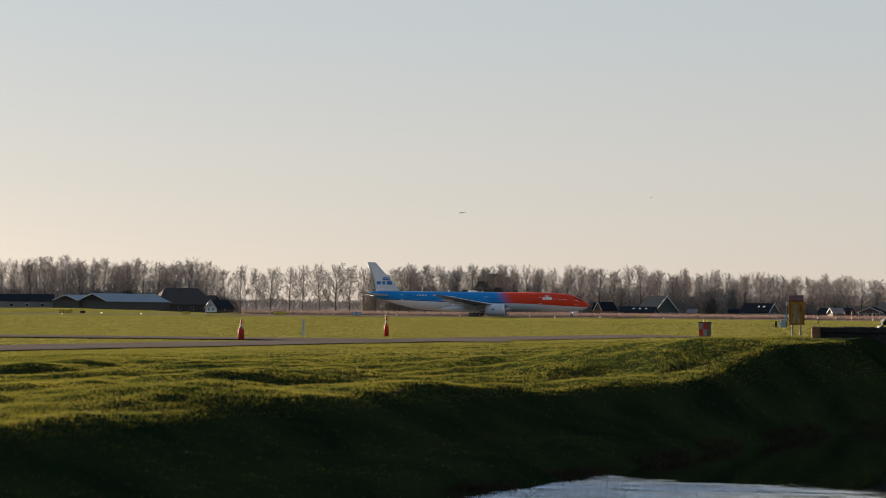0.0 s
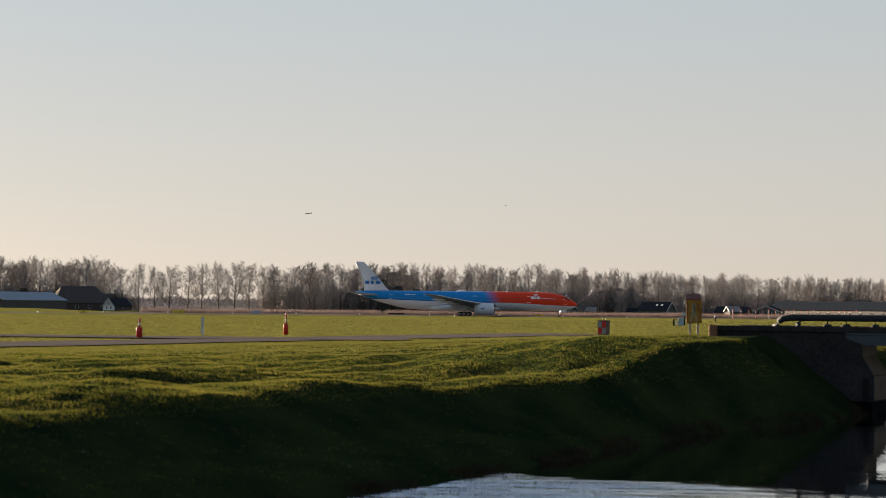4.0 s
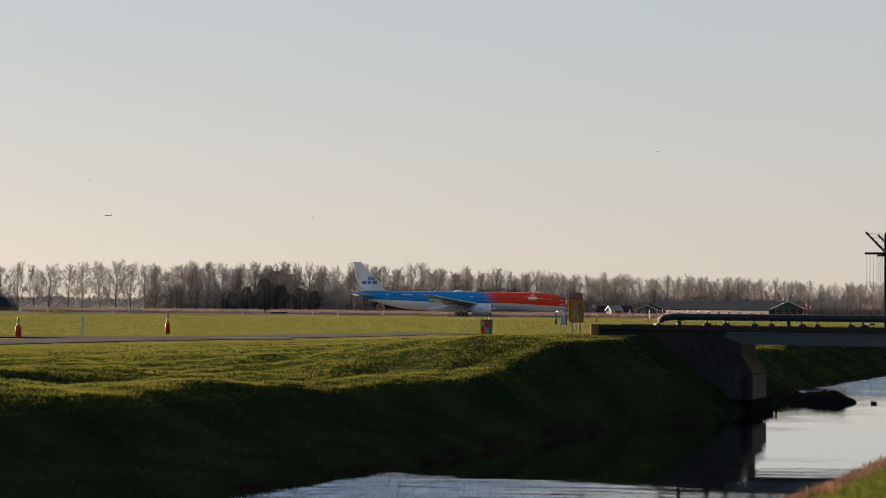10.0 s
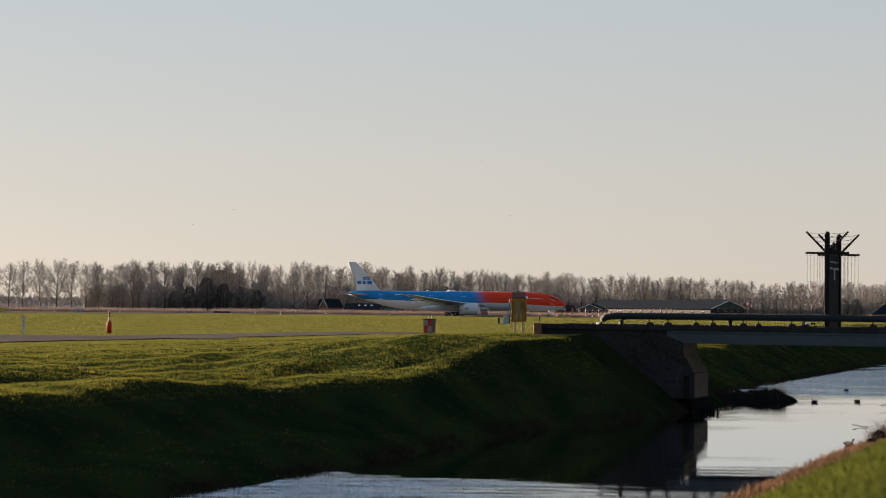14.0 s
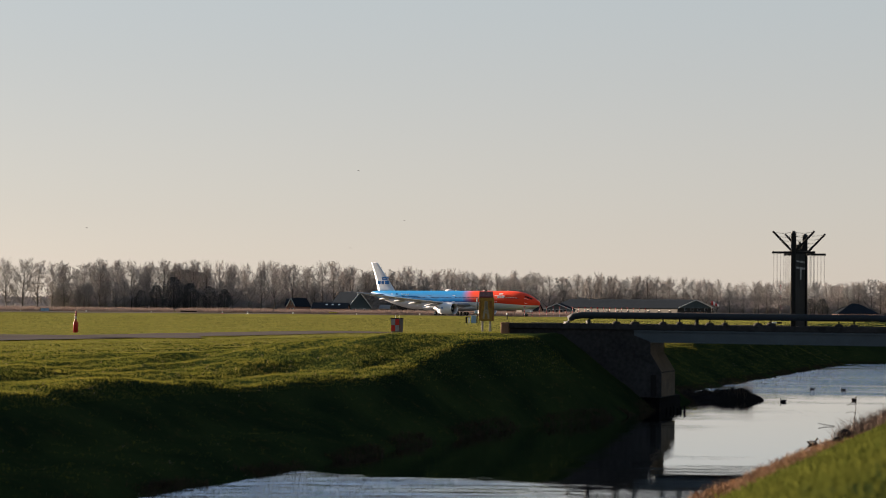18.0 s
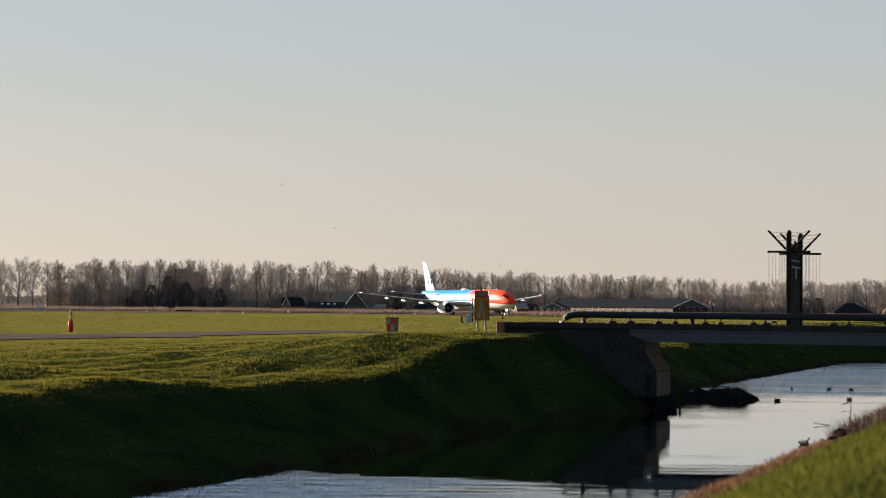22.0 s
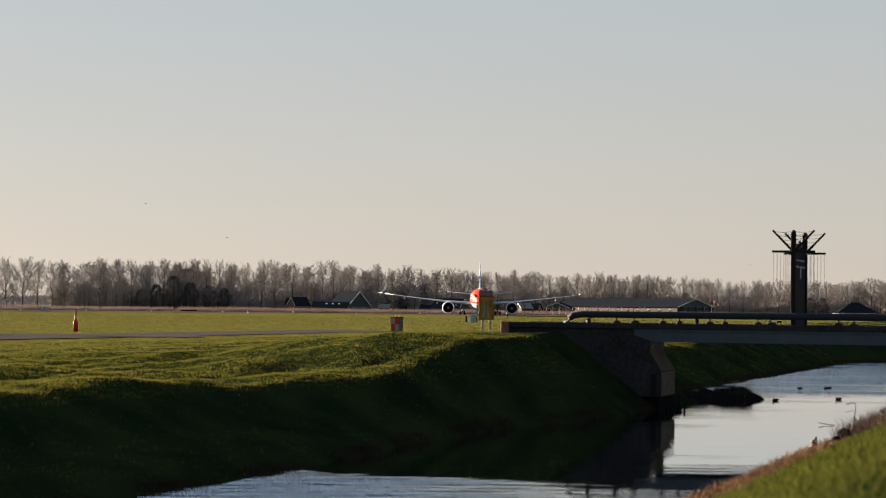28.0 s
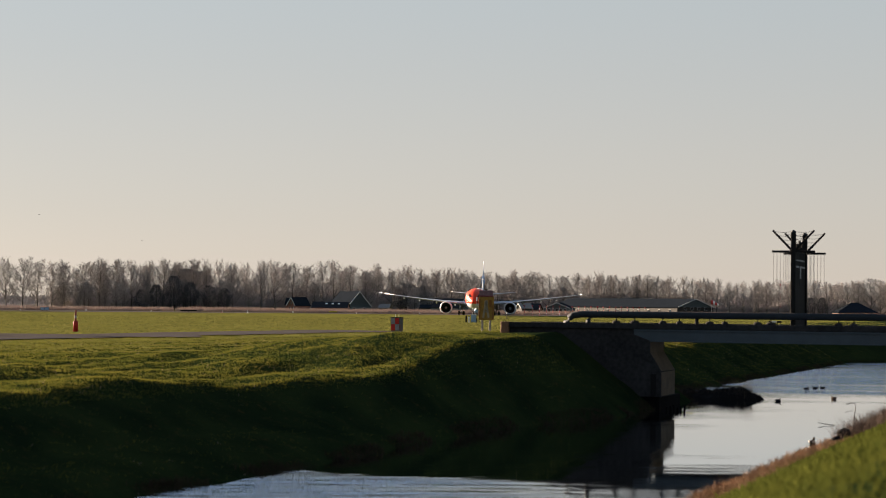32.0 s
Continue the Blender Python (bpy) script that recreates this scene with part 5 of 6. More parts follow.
# ---- airfield furniture ----
def reeds(name, label, path, depth, height, count, rad, seed, mat, base_z=None):
    rng = random.Random(seed)
    segs = []
    pts = [Vector(p) for p in path]
    lens = [(b - a).length for a, b in zip(pts, pts[1:])]
    for k in range(count):
        u = rng.uniform(0, sum(lens))
        for a, b, ln in zip(pts, pts[1:], lens):
            if u <= ln:
                break
            u -= ln
        p = a.lerp(b, u / ln)
        d = (b - a).normalized()
        p = p + Vector((-d.y, d.x)) * rng.uniform(0, depth)
        z = ground_z(*sq(p.x, p.y)) if base_z is None else base_z
        h = height * rng.uniform(0.55, 1.0) * (0.85 + 0.3 * noise.noise((p.x * 0.05, p.y * 0.3, seed)))
        q0 = Vector((p.x, p.y, z - 0.05))
        q1 = q0 + Vector((rng.gauss(0, 0.10), rng.gauss(0, 0.10), 1)) * h
        segs.append((q0, q1, rad, 0))
    v, f = sticks(segs, 3)
    return tagged(soup(name, v, f, mat), label, "reeds", kind="stuff")


reeds("reed_belt", "pinkish dry reed belt along the far side of the taxiway", [polar(-15.2, 668), polar(-8, 676), polar(0, 668), polar(8, 672), polar(16, 690)], 16, 2.3, 52000, 0.06, 3, REED)


def guidance_sign(b, d, w, h, face, back, label, turn=0):
    t = thing("guidance_sign", at(b, d, 0, turn), label, "sign", "signs beside the taxiway")
    bm = bmesh.new()
    box(bm, -w / 2, w / 2, -0.12, 0.12, 0.25, 0.25 + h, 0.02)
    part("cabinet", bm, back, t)
    k = max(2, int(w / 1.1))
    for i in range(k):
        x0 = -w / 2 + w * i / k
        bm = bmesh.new()
        box(bm, x0 + 0.06, x0 + w / k - 0.06, -0.145, -0.11, 0.32, 0.18 + h, 0.005)
        part("panel", bm, face, t)
        bm = bmesh.new()
        box(bm, x0 + w / k / 2 - 0.05, x0 + w / k / 2 + 0.05, -0.05, 0.05, -0.05, 0.27)
        part("leg", bm, DARK_STEEL, t)


OLIVE_YELLOW = material("faded_yellow_panel", (0.50, 0.40, 0.05), (0.38, 0.30, 0.04), 1, 9, 0.6, bump=0)
BLUE_GREY = material("blue_grey_panel", (0.22, 0.33, 0.42), (0.17, 0.26, 0.33), 1, 9, 0.6, bump=0)
guidance_sign(-20.4, 560, 3.7, 0.75, OLIVE_YELLOW, DARK_STEEL, "low yellow and black taxiway guidance sign")
guidance_sign(-19.9, 562, 1.4, 0.6, DARK_STEEL, DARK_STEEL, "small black taxiway sign")
guidance_sign(-16.88, 570, 2.7, 0.75, OLIVE_YELLOW, DARK_STEEL, "low yellow and black taxiway guidance sign")
guidance_sign(-14.1, 580, 3.9, 0.95, OLIVE_YELLOW, DARK_STEEL, "low yellow and black taxiway guidance sign")
guidance_sign(-11.80, 590, 2.6, 0.95, BLUE_GREY, DARK_STEEL, "blue-grey slatted back of a taxiway sign")
guidance_sign(-3.3, 655, 3.0, 0.5, OLIVE_YELLOW, DARK_STEEL, "low yellow and black taxiway guidance sign")
guidance_sign(-7.6, 650, 5.5, 0.45, DARK_STEEL, DARK_STEEL, "low dark taxiway guidance sign")


def edge_lights():
    src = thing("edge_light", at(-24, 598, 0), "small white taxiway edge light", "light", "edge lights of the taxiway")
    bm = bmesh.new()
    tube(bm, (0, 0, -0.05), (0, 0, 0.25), 0.06, n=8)
    part("stem", bm, DARK_STEEL, src)
    bm = bmesh.new()
    loft(bm, [[(r * math.cos(k * math.pi / 4), r * math.sin(k * math.pi / 4), z) for k in range(8)] for r, z in ((0.17, 0.25), (0.2, 0.4), (0.15, 0.55), (0.03, 0.62))])
    part("lens", bm, WHITE, src, "pale glass lens")
    rng = random.Random(4)
    b, k = -22.6, 0
    while b < 14:
        d = 590 + 10 * math.sin(b * 0.2) + rng.uniform(-2, 2) - (130 if b < -13 else 0) * smooth01((-13 - b) / 9)
        copy_thing(src, at(b, d, 0) @ Matrix.Scale(rng.uniform(0.8, 1.25), 4))
        b += rng.choice((1.15, 1.5, 1.9, 2.1))
    for b in (-5.85, -6.6, 7.2):
        t = thing("marker_cone", at(b, 585, 0), "small red and white marker beside the taxiway", "marker", "markers beside the taxiway")
        bm = bmesh.new()
        loft(bm, [[(r * math.cos(k * math.pi / 5), r * math.sin(k * math.pi / 5), z) for k in range(10)] for r, z in ((0.3, 0), (0.3, 0.08), (0.2, 0.1), (0.12, 0.6))])
        part("base", bm, RED if b < -6 else WHITE, t)
        bm = bmesh.new()
        loft(bm, [[(r * math.cos(k * math.pi / 5), r * math.sin(k * math.pi / 5), z) for k in range(10)] for r, z in ((0.12, 0.6), (0.1, 0.85), (0.02, 0.9))])
        part("top", bm, WHITE, t)


edge_lights()


POST_RED = material("faded_post_red", (0.33, 0.045, 0.05), (0.25, 0.036, 0.04), 1, 9, 0.7, bump=0)
POST_WHITE = material("faded_post_white", (0.42, 0.38, 0.37), (0.33, 0.29, 0.285), 1, 9, 0.7, bump=0)


def approach_posts():
    n = 20
    src = None
    for k in range(n):
        u = k / (n - 1)
        b = 2.44 + (6.05 - 2.44) * u ** 0.92
        d = 600 + 150 * u
        if src is None:
            src = thing("approach_light_post", at(b, d, 0), "thin red and white banded post of the antenna row", "post", "row of red and white posts")
            h = 3.25
            for i in range(6):
                bm = bmesh.new()
                tube(bm, (0, 0, -0.1 + i * h / 6), (0, 0, -0.1 + (i + 1) * h / 6), 0.10, n=8)
                part("band", bm, POST_WHITE if i % 3 == 1 else POST_RED, src)
            bm = bmesh.new()
            box(bm, -0.36, 0.36, -0.10, 0.10, h - 0.10, h + 0.08, 0.03)
            part("lamp_head", bm, POST_RED, src)
        else:
            copy_thing(src, at(b, d, 0))


approach_posts()


def windsock():
    t = thing("windsock", at(8.02, 650, 0), "red and white striped windsock on a pole", "windsock")
    bm = bmesh.new()
    tube(bm, (0, 0, -0.1), (0, 0, 5.6), 0.07, 0.05, 8)
    part("pole", bm, POST_WHITE, t)
    for k in range(4):
        r0, r1 = 0.80 - 0.12 * k, 0.80 - 0.12 * (k + 1)
        x0, x1 = -0.2 + 0.66 * k, -0.2 + 0.66 * (k + 1)
        z0, z1 = 5.15 - 0.16 * k ** 1.4, 5.15 - 0.16 * (k + 1) ** 1.4
        bm = bmesh.new()
        loft(bm, [[(x, r * math.cos(i * math.pi / 8), z + r * math.sin(i * math.pi / 8)) for i in range(16)] for x, r, z in ((x0, r0, z0), (x1, r1, z1))], cap=False)
        part("sleeve_band", bm, WHITE if k % 2 else RED, t)
    t = thing("lattice_mast", at(10.03, 700, 0), "red and white lattice mast", "mast")
    for i in range(7):
        z0, z1 = -0.1 + i * 1.68, -0.1 + (i + 1) * 1.68
        bm = bmesh.new()
        c = [(0.2 * math.cos(2 * math.pi * j / 3), 0.2 * math.sin(2 * math.pi * j / 3)) for j in range(3)]
        for j in range(3):
            p, q = c[j], c[(j + 1) % 3]
            tube(bm, (*p, z0), (*p, z1), 0.022, n=5)
            for u in range(2):
                za, zb = z0 + (z1 - z0) * u / 2, z0 + (z1 - z0) * (u + 1) / 2
                tube(bm, (*p, za), (*q, zb), 0.012, n=4)
        part("mast_section", bm, POST_WHITE if i % 2 else POST_RED, t)
    bm = bmesh.new()
    box(bm, -0.25, 0.25, -0.25, 0.25, 11.6, 12.1, 0.05)
    part("beacon", bm, RED, t)


windsock()


def on_turf(b, d):
    x, y = polar(b, d)
    return at(b, d, ground_z(*sq(x, y)))


DULL_RED = material("faded_red", (0.30, 0.06, 0.045), (0.22, 0.045, 0.035), 3, 20, 0.6)


def bollard(b, d, red_h, pole_h, r, label):
    t = thing("bollard", on_turf(b, d), label, "bollard", "red bollards beside the road")
    bm = bmesh.new()
    loft(bm, [[(rr * math.cos(k * math.pi / 9), rr * math.sin(k * math.pi / 9), z) for k in range(18)] for rr, z in ((r, -0.1), (r, red_h - 0.03), (r * 0.94, red_h), (r * 0.3, red_h + 0.015))])
    part("drum", bm, RED, t, "bright red drum")
    bm = bmesh.new()
    loft(bm, [[(rr * math.cos(k * math.pi / 9), rr * math.sin(k * math.pi / 9), z) for k in range(18)] for rr, z in ((r * 1.03, red_h - 0.05), (r * 1.03, red_h + 0.01))], cap=False)
    part("collar", bm, DULL_RED, t, "darker red collar")
    for k, m in enumerate((DULL_RED, POST_WHITE, DULL_RED, DULL_RED)):
        z0, z1 = red_h + pole_h * k / 4, red_h + pole_h * (k + 1) / 4
        rr = r * (0.46 - 0.04 * k)
        bm = bmesh.new()
        loft(bm, [[(q * math.cos(j * math.pi / 6), q * math.sin(j * math.pi / 6), z) for j in range(12)] for q, z in ((rr, z0), (rr, z1 - 0.01), (rr * 0.7, z1))])
        part("pole_band", bm, m, t)


bollard(-15.24, 141, 0.82, 0.66, 0.23, "red drum bollard with a banded pole at the road fork")
bollard(-10.9, 165, 0.92, 0.92, 0.21, "red drum bollard with a red and white banded pole")


def small_things():
    t = thing("marker_post", on_turf(-13.38, 161), "weathered white post with dark marks", "post")
    bm = bmesh.new()
    box(bm, -0.12, 0.12, -0.06, 0.06, -0.2, 1.5, 0.015)
    part("board", bm, TRIM, t)
    for z in (0.55, 0.72, 0.95, 1.25):
        bm = bmesh.new()
        box(bm, -0.03, 0.03, -0.075, -0.055, z, z + 0.06)
        part("mark", bm, DARK_STEEL, t)
    # The box's shade is in its panels: greyed whites, dark grey and brown sides.
    PANEL_GREY = material("shaded_white_panel", (0.20, 0.205, 0.21), (0.12, 0.123, 0.127), 2, 12, 0.6)
    SHADE_GREY = material("shaded_grey_panel", (0.085, 0.075, 0.072), (0.05, 0.044, 0.042), 2, 12, 0.7)
    SHADE_BROWN = material("shaded_brown_panel", (0.12, 0.06, 0.05), (0.08, 0.04, 0.035), 2, 12, 0.7)
    # chequered equipment box
    t = thing("equipment_box", on_turf(-1.38, 178) @ pose(0, 0, 0.22, 0, 0, -24), "red and white chequered equipment box with a dark lid", "box")
    w, h = 0.82, 1.16
    bm = bmesh.new()
    box(bm, -w / 2, w / 2, -w / 2, w / 2, -0.8, h, 0.01)
    part("body", bm, SHADE_GREY, t)
    for face in range(4):
        for i in range(2):
            for k in range(2):
                bm = bmesh.new()
                box(bm, -w / 2 + i * w / 2 + 0.01, -w / 2 + (i + 1) * w / 2 - 0.01, -w / 2 - 0.025, -w / 2 - 0.002, k * h / 2 + 0.01, (k + 1) * h / 2 - 0.01, 0.0, pose(0, 0, 0, 0, 0, 90 * face))
                part("check_panel", bm, (RED if i == k else PANEL_GREY) if face % 2 == 0 else (SHADE_GREY if k or i else SHADE_BROWN), t)
    bm = bmesh.new()
    box(bm, -w / 2 - 0.06, w / 2 + 0.06, -w / 2 - 0.06, w / 2 + 0.06, h, h + 0.08, 0.02)
    part("lid", bm, ROOF_DARK, t)
    for x in (-0.15, 0.2):
        bm = bmesh.new()
        tube(bm, (x, 0, h + 0.08), (x, 0, h + 0.34), 0.02, n=6)
        part("rod", bm, TRIM, t)
    # cabinets and lamp pole in the field
    t = thing("electrical_cabinet", at(0.92, 310, 0.0), "grey-blue electrical cabinet in the grass", "cabinet")
    bm = bmesh.new()
    box(bm, -0.42, 0.42, -0.3, 0.3, -0.05, 1.25, 0.03)
    part("body", bm, BLUE_GREY, t)
    bm = bmesh.new()
    box(bm, -0.38, 0.38, -0.33, -0.29, 0.15, 1.15, 0.01)
    part("door", bm, BLUE_GREY, t)
    bm = bmesh.new()
    box(bm, -0.46, 0.46, -0.36, 0.34, 1.25, 1.33, 0.02)
    part("roof", bm, TRIM, t)
    for b in (0.70, 0.78):
        t = thing("marker_post", at(b, 310, 0), "short black and white marker post", "post", "short posts beside the cabinet")
        bm = bmesh.new()
        box(bm, -0.13, 0.13, -0.13, 0.13, -0.05, 0.95, 0.02)
        part("body", bm, DARK_STEEL if b < 0.75 else WHITE, t)
        bm = bmesh.new()
        box(bm, -0.14, 0.14, -0.14, 0.14, 0.95, 1.05, 0.02)
        part("cap", bm, DARK_STEEL, t)
    t = thing("lamp_pole", at(1.02, 309, 0), "dark lamp pole with a pale box as its sunlit side and a junction box", "lamp pole")
    bm = bmesh.new()
    tube(bm, (0, 0, -0.1), (0, 0, 4.0), 0.09, 0.07, 8)
    part("pole", bm, DARK_STEEL, t)
    # A white box paints the sunlit strip at the top of the pole.
    bm = bmesh.new()
    box(bm, -0.13, 0.05, -0.10, 0.10, 3.45, 4.06, 0.03)
    part("lamp_head", bm, WHITE, t, "pale box for the sun on the pole's side")
    bm = bmesh.new()
    box(bm, -0.42, 0.12, -0.2, 0.2, 1.6, 2.1, 0.03)
    part("junction_box", bm, BLUE_GREY, t)
    t = thing("marker_post", at(1.92, 410, 0), "thin dark post standing in the field", "post")
    bm = bmesh.new()
    tube(bm, (0, 0, -0.1), (0, 0, 1.15), 0.12, n=8)
    part("body", bm, DARK_STEEL, t)
    bm = bmesh.new()
    tube(bm, (0, 0, 1.15), (0, 0, 1.5), 0.16, n=8)
    part("head", bm, TRIM, t)
    rng = random.Random(9)
    for b in (9.75, 9.85, 10.0, 13.2, 13.35, 13.5, 13.75):
        t = thing("runway_light", at(b, 330 + rng.uniform(-8, 8), 0), "small dark light fitting on short legs in the field", "light", "light fittings in the field")
        bm = bmesh.new()
        for x in (-0.25, 0.25):
            tube(bm, (x, 0, -0.1), (x, 0, 0.45), 0.04, n=6)
        part("leg", bm, DARK_STEEL, t)
        bm = bmesh.new()
        box(bm, -0.38, 0.38, -0.2, 0.2, 0.42, 0.72, 0.05)
        part("housing", bm, DARK_STEEL if rng.random() < 0.6 else WHITE, t)
    # notice board at the bridge
    x, y = polar(1.30, 104)
    t = thing("notice_board", at(1.30, 104, ground_z(*sq(x, y))) @ pose(0, 0, 0, 0, 0, 4), "weathered yellow notice board with a reddish top band on two posts", "sign")
    gz = ground_z(*sq(x, y))
    z0, z1 = 1.73 - gz, 3.33 - gz
    for px in (-0.21, 0.21):
        bm = bmesh.new()
        box(bm, px - 0.055, px + 0.055, 0.03, 0.13, -0.3, z1 - 0.05, 0.01)
        part("post", bm, material("pale_wood", (0.30, 0.25, 0.20), (0.20, 0.165, 0.13), 3, 16, 0.8), t, "pale wooden post")
    bm = bmesh.new()
    box(bm, -0.42, 0.42, -0.02, 0.025, z0, z1 - 0.30, 0.02)
    part("board", bm, YELLOW, t)
    faded = material("faded_red_band", (0.20, 0.115, 0.12), (0.11, 0.055, 0.06), 4, 18, 0.7)
    bm = bmesh.new()
    box(bm, -0.40, 0.36, -0.03, 0.02, z1 - 0.298, z1 + 0.02, 0.03)
    part("top_band", bm, faded, t, "faded reddish top panel")
    bm = bmesh.new()
    box(bm, -0.41, 0.37, -0.04, -0.022, z1 - 0.33, z1 - 0.26, 0.005)
    part("red_line", bm, material("dark_red_line", (0.16, 0.03, 0.03), (0.10, 0.02, 0.02), 4, 18, 0.7), t, "dark red line below the top panel")
    bm = bmesh.new()
    tube(bm, (-0.03, 0.08, z1 - 0.02), (-0.03, 0.08, z1 + 0.10), 0.07, 0.05, 8)
    part("post_cap", bm, DARK_STEEL, t)
    pale = material("faded_white_print", (0.30, 0.25, 0.16), (0.22, 0.17, 0.10), 5, 22, 0.7)
    rust = material("rust_stain", (0.20, 0.075, 0.012), (0.13, 0.05, 0.01), 5, 22, 0.8)
    for x, lean, a, ln, w, mt in ((-0.17, 9, 0.12, 0.98, 0.05, pale), (0.13, -9, 0.12, 0.98, 0.05, pale), (-0.02, 0, 0.55, 0.52, 0.09, pale), (0.0, 90, 0.46, 0.26, 0.04, pale), (-0.36, 0, 0.04, 1.1, 0.04, rust), (0.36, 0, 0.04, 0.8, 0.035, rust), (0.22, 0, 0.7, 0.4, 0.07, rust)):
        bm = bmesh.new()
        box(bm, -w, w, -0.034 - 0.002 * (mt is rust), -0.021, 0, ln, 0.0, pose(x - (0.13 if lean == 90 else 0), 0, z0 + a, 0, lean, 0))
        part("print_bar" if mt is pale else "stain", bm, mt, t, "pale printed bar" if mt is pale else "rust-coloured streak")


small_things()


# ---- grass blades, reeds, water birds ----
def blades(name, label, spots, mat, height, width, per, seed, lean=0.35):
    """Tufts of bent blades at (x, y, z, size): two triangles a blade."""
    rng = np.random.default_rng(seed)
    P = np.asarray(spots, dtype=np.float64)
    n = len(P) * per
    base = np.repeat(P[:, :3], per, axis=0)
    size = np.repeat(P[:, 3], per)
    base[:, :2] += rng.normal(0, 0.05, (n, 2)) * (1 + size[:, None])
    a = rng.uniform(0, 2 * np.pi, n)
    h = height * size * rng.uniform(0.55, 1.15, n)
    w = width * size * rng.uniform(0.7, 1.3, n)
    tilt = rng.normal(0, lean, (n, 2))
    side = np.stack([np.cos(a), np.sin(a), np.zeros(n)], 1)
    up = np.stack([tilt[:, 0], tilt[:, 1], np.ones(n)], 1)
    low = base - np.array([0, 0, 0.02])
    mid = base + up * (h * 0.55)[:, None]
    tip = base + up * h[:, None] + np.stack([tilt[:, 0], tilt[:, 1], np.zeros(n)], 1) * (h * 0.5)[:, None]
    v = np.stack([low - side * w[:, None] / 2, low + side * w[:, None] / 2, mid + side * w[:, None] * 0.36, mid - side * w[:, None] * 0.36, tip], 1).reshape(-1, 3)
    o = np.arange(n)[:, None] * 5
    quads = o + np.array([[0, 1, 2, 3]])
    tris = o + np.array([[3, 2, 4]])
    me = bpy.data.meshes.new(name)
    me.vertices.add(len(v))
    me.vertices.foreach_set("co", v.astype(np.float32).ravel())
    loops = np.concatenate([quads, tris], 1).ravel()
    me.loops.add(len(loops))
    me.loops.foreach_set("vertex_index", loops.astype(np.int32))
    starts = (np.arange(n)[:, None] * 7 + np.array([[0, 4]])).ravel()
    me.polygons.add(len(starts))
    me.polygons.foreach_set("loop_start", starts.astype(np.int32))
    me.update(calc_edges=True)
    me.materials.append(mat)
    return tagged(new(name, me), label, "grass", kind="stuff")


def scatter():
    rng = random.Random(21)
    bank, lawn, near, dry = [], [], [], []
    while len(bank) < 90000:
        b = rng.uniform(-24, 7.5)
        d = 30 * math.exp(rng.random() * math.log(150 / 30))
        x, y = polar(b, d)
        s, q = sq(x, y)
        if q < 1.0 or q > 46 or (43 < s < 53 and q < 7.4):
            continue
        z = ground_z(s, q)
        # Few blades low on the slope, so the shaded bank stays dark.
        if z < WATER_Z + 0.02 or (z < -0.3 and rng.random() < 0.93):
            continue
        g = noise.noise((x * 0.3, y * 0.3, 7.0)) + 0.6 * noise.noise((x * 1.1, y * 1.1, 3.0))
        bank.append((x, y, z, (0.6 + 0.5 * rng.random() + 0.35 * max(0, g)) * (0.75 + 0.0025 * d)))
    while len(bank) < 98000:
        s, q = rng.uniform(50, 150), rng.uniform(1.5, 9)
        x, y = xy(s, q)
        z = ground_z(s, q)
        if z > WATER_Z + 0.05:
            bank.append((x, y, z, 0.7 + 0.5 * rng.random()))
    while len(lawn) < 30000:
        b = rng.uniform(-24, 14)
        d = 95 * math.exp(rng.random() * math.log(430 / 95))
        x, y = polar(b, d)
        s, q = sq(x, y)
        if q < 14 or 45.5 < q < 57.5 and s < 140 or x < -26 and abs(y - 138.5 - (x + 46) * 0.14) < 8:
            continue
        lawn.append((x, y, ground_z(s, q), (0.8 + 0.5 * rng.random()) * (d / 190) ** 0.6))
    while len(near) < 26000:
        s, q = rng.uniform(-27, 45), -11.2 - 12 * rng.random()
        x, y = xy(s, q)
        if math.hypot(x, y) < 5:
            continue
        near.append((x, y, ground_z(s, q), 0.8 + 0.7 * rng.random()))
    while len(dry) < 3800:
        s, q = rng.uniform(-8, 30), -10.6 - 1.5 * rng.random()
        x, y = xy(s, q)
        dry.append((x, y, max(WATER_Z, ground_z(s, q)), (0.7 + 0.8 * rng.random()) * (0.8 + 0.5 * noise.noise((s * 0.4, 3.0, 0.0)))))
    blades("bank_grass", "rough tufted grass on the canal bank", bank, BLADE, 0.065, 0.016, 5, 1, 0.7)
    blades("field_grass", "short grass of the airfield", lawn, LAWN, 0.075, 0.10, 4, 2, 0.6)
    blades("near_bank_grass", "green grass on the near canal bank", near, MEADOW, 0.085, 0.018, 6, 3, 0.6)
    blades("dry_edge_grass", "orange dry grass along the near water edge", dry, BLADE_DRY, 0.17, 0.014, 7, 4, 0.5)
    straw = [p for k, p in enumerate(bank) if k % 20 == 0]
    blades("straw_blades", "pale straw blades among the bank grass", straw, REED, 0.11, 0.008, 2, 5, 0.6)
    edge = []
    while len(edge) < 3600:
        s = rng.uniform(-30, 48) if rng.random() < 0.6 else rng.uniform(56, 135)
        q = water_edge(s) + rng.uniform(-0.1, 0.45)
        x, y = xy(s, q)
        if noise.noise((s * 0.35, 0.0, 9.0)) < -0.05:
            continue
        edge.append((x, y, max(WATER_Z, ground_z(s, q)), 0.6 + 0.8 * rng.random()))
    blades("water_edge_grass", "dead grass and stalks along the far water edge", edge, material("wet_dead_grass", (0.040, 0.029, 0.018), (0.018, 0.014, 0.010), 0.8, 8, 0.9, bump=0, spec=0.0), 0.15, 0.014, 6, 6, 0.5)


scatter()


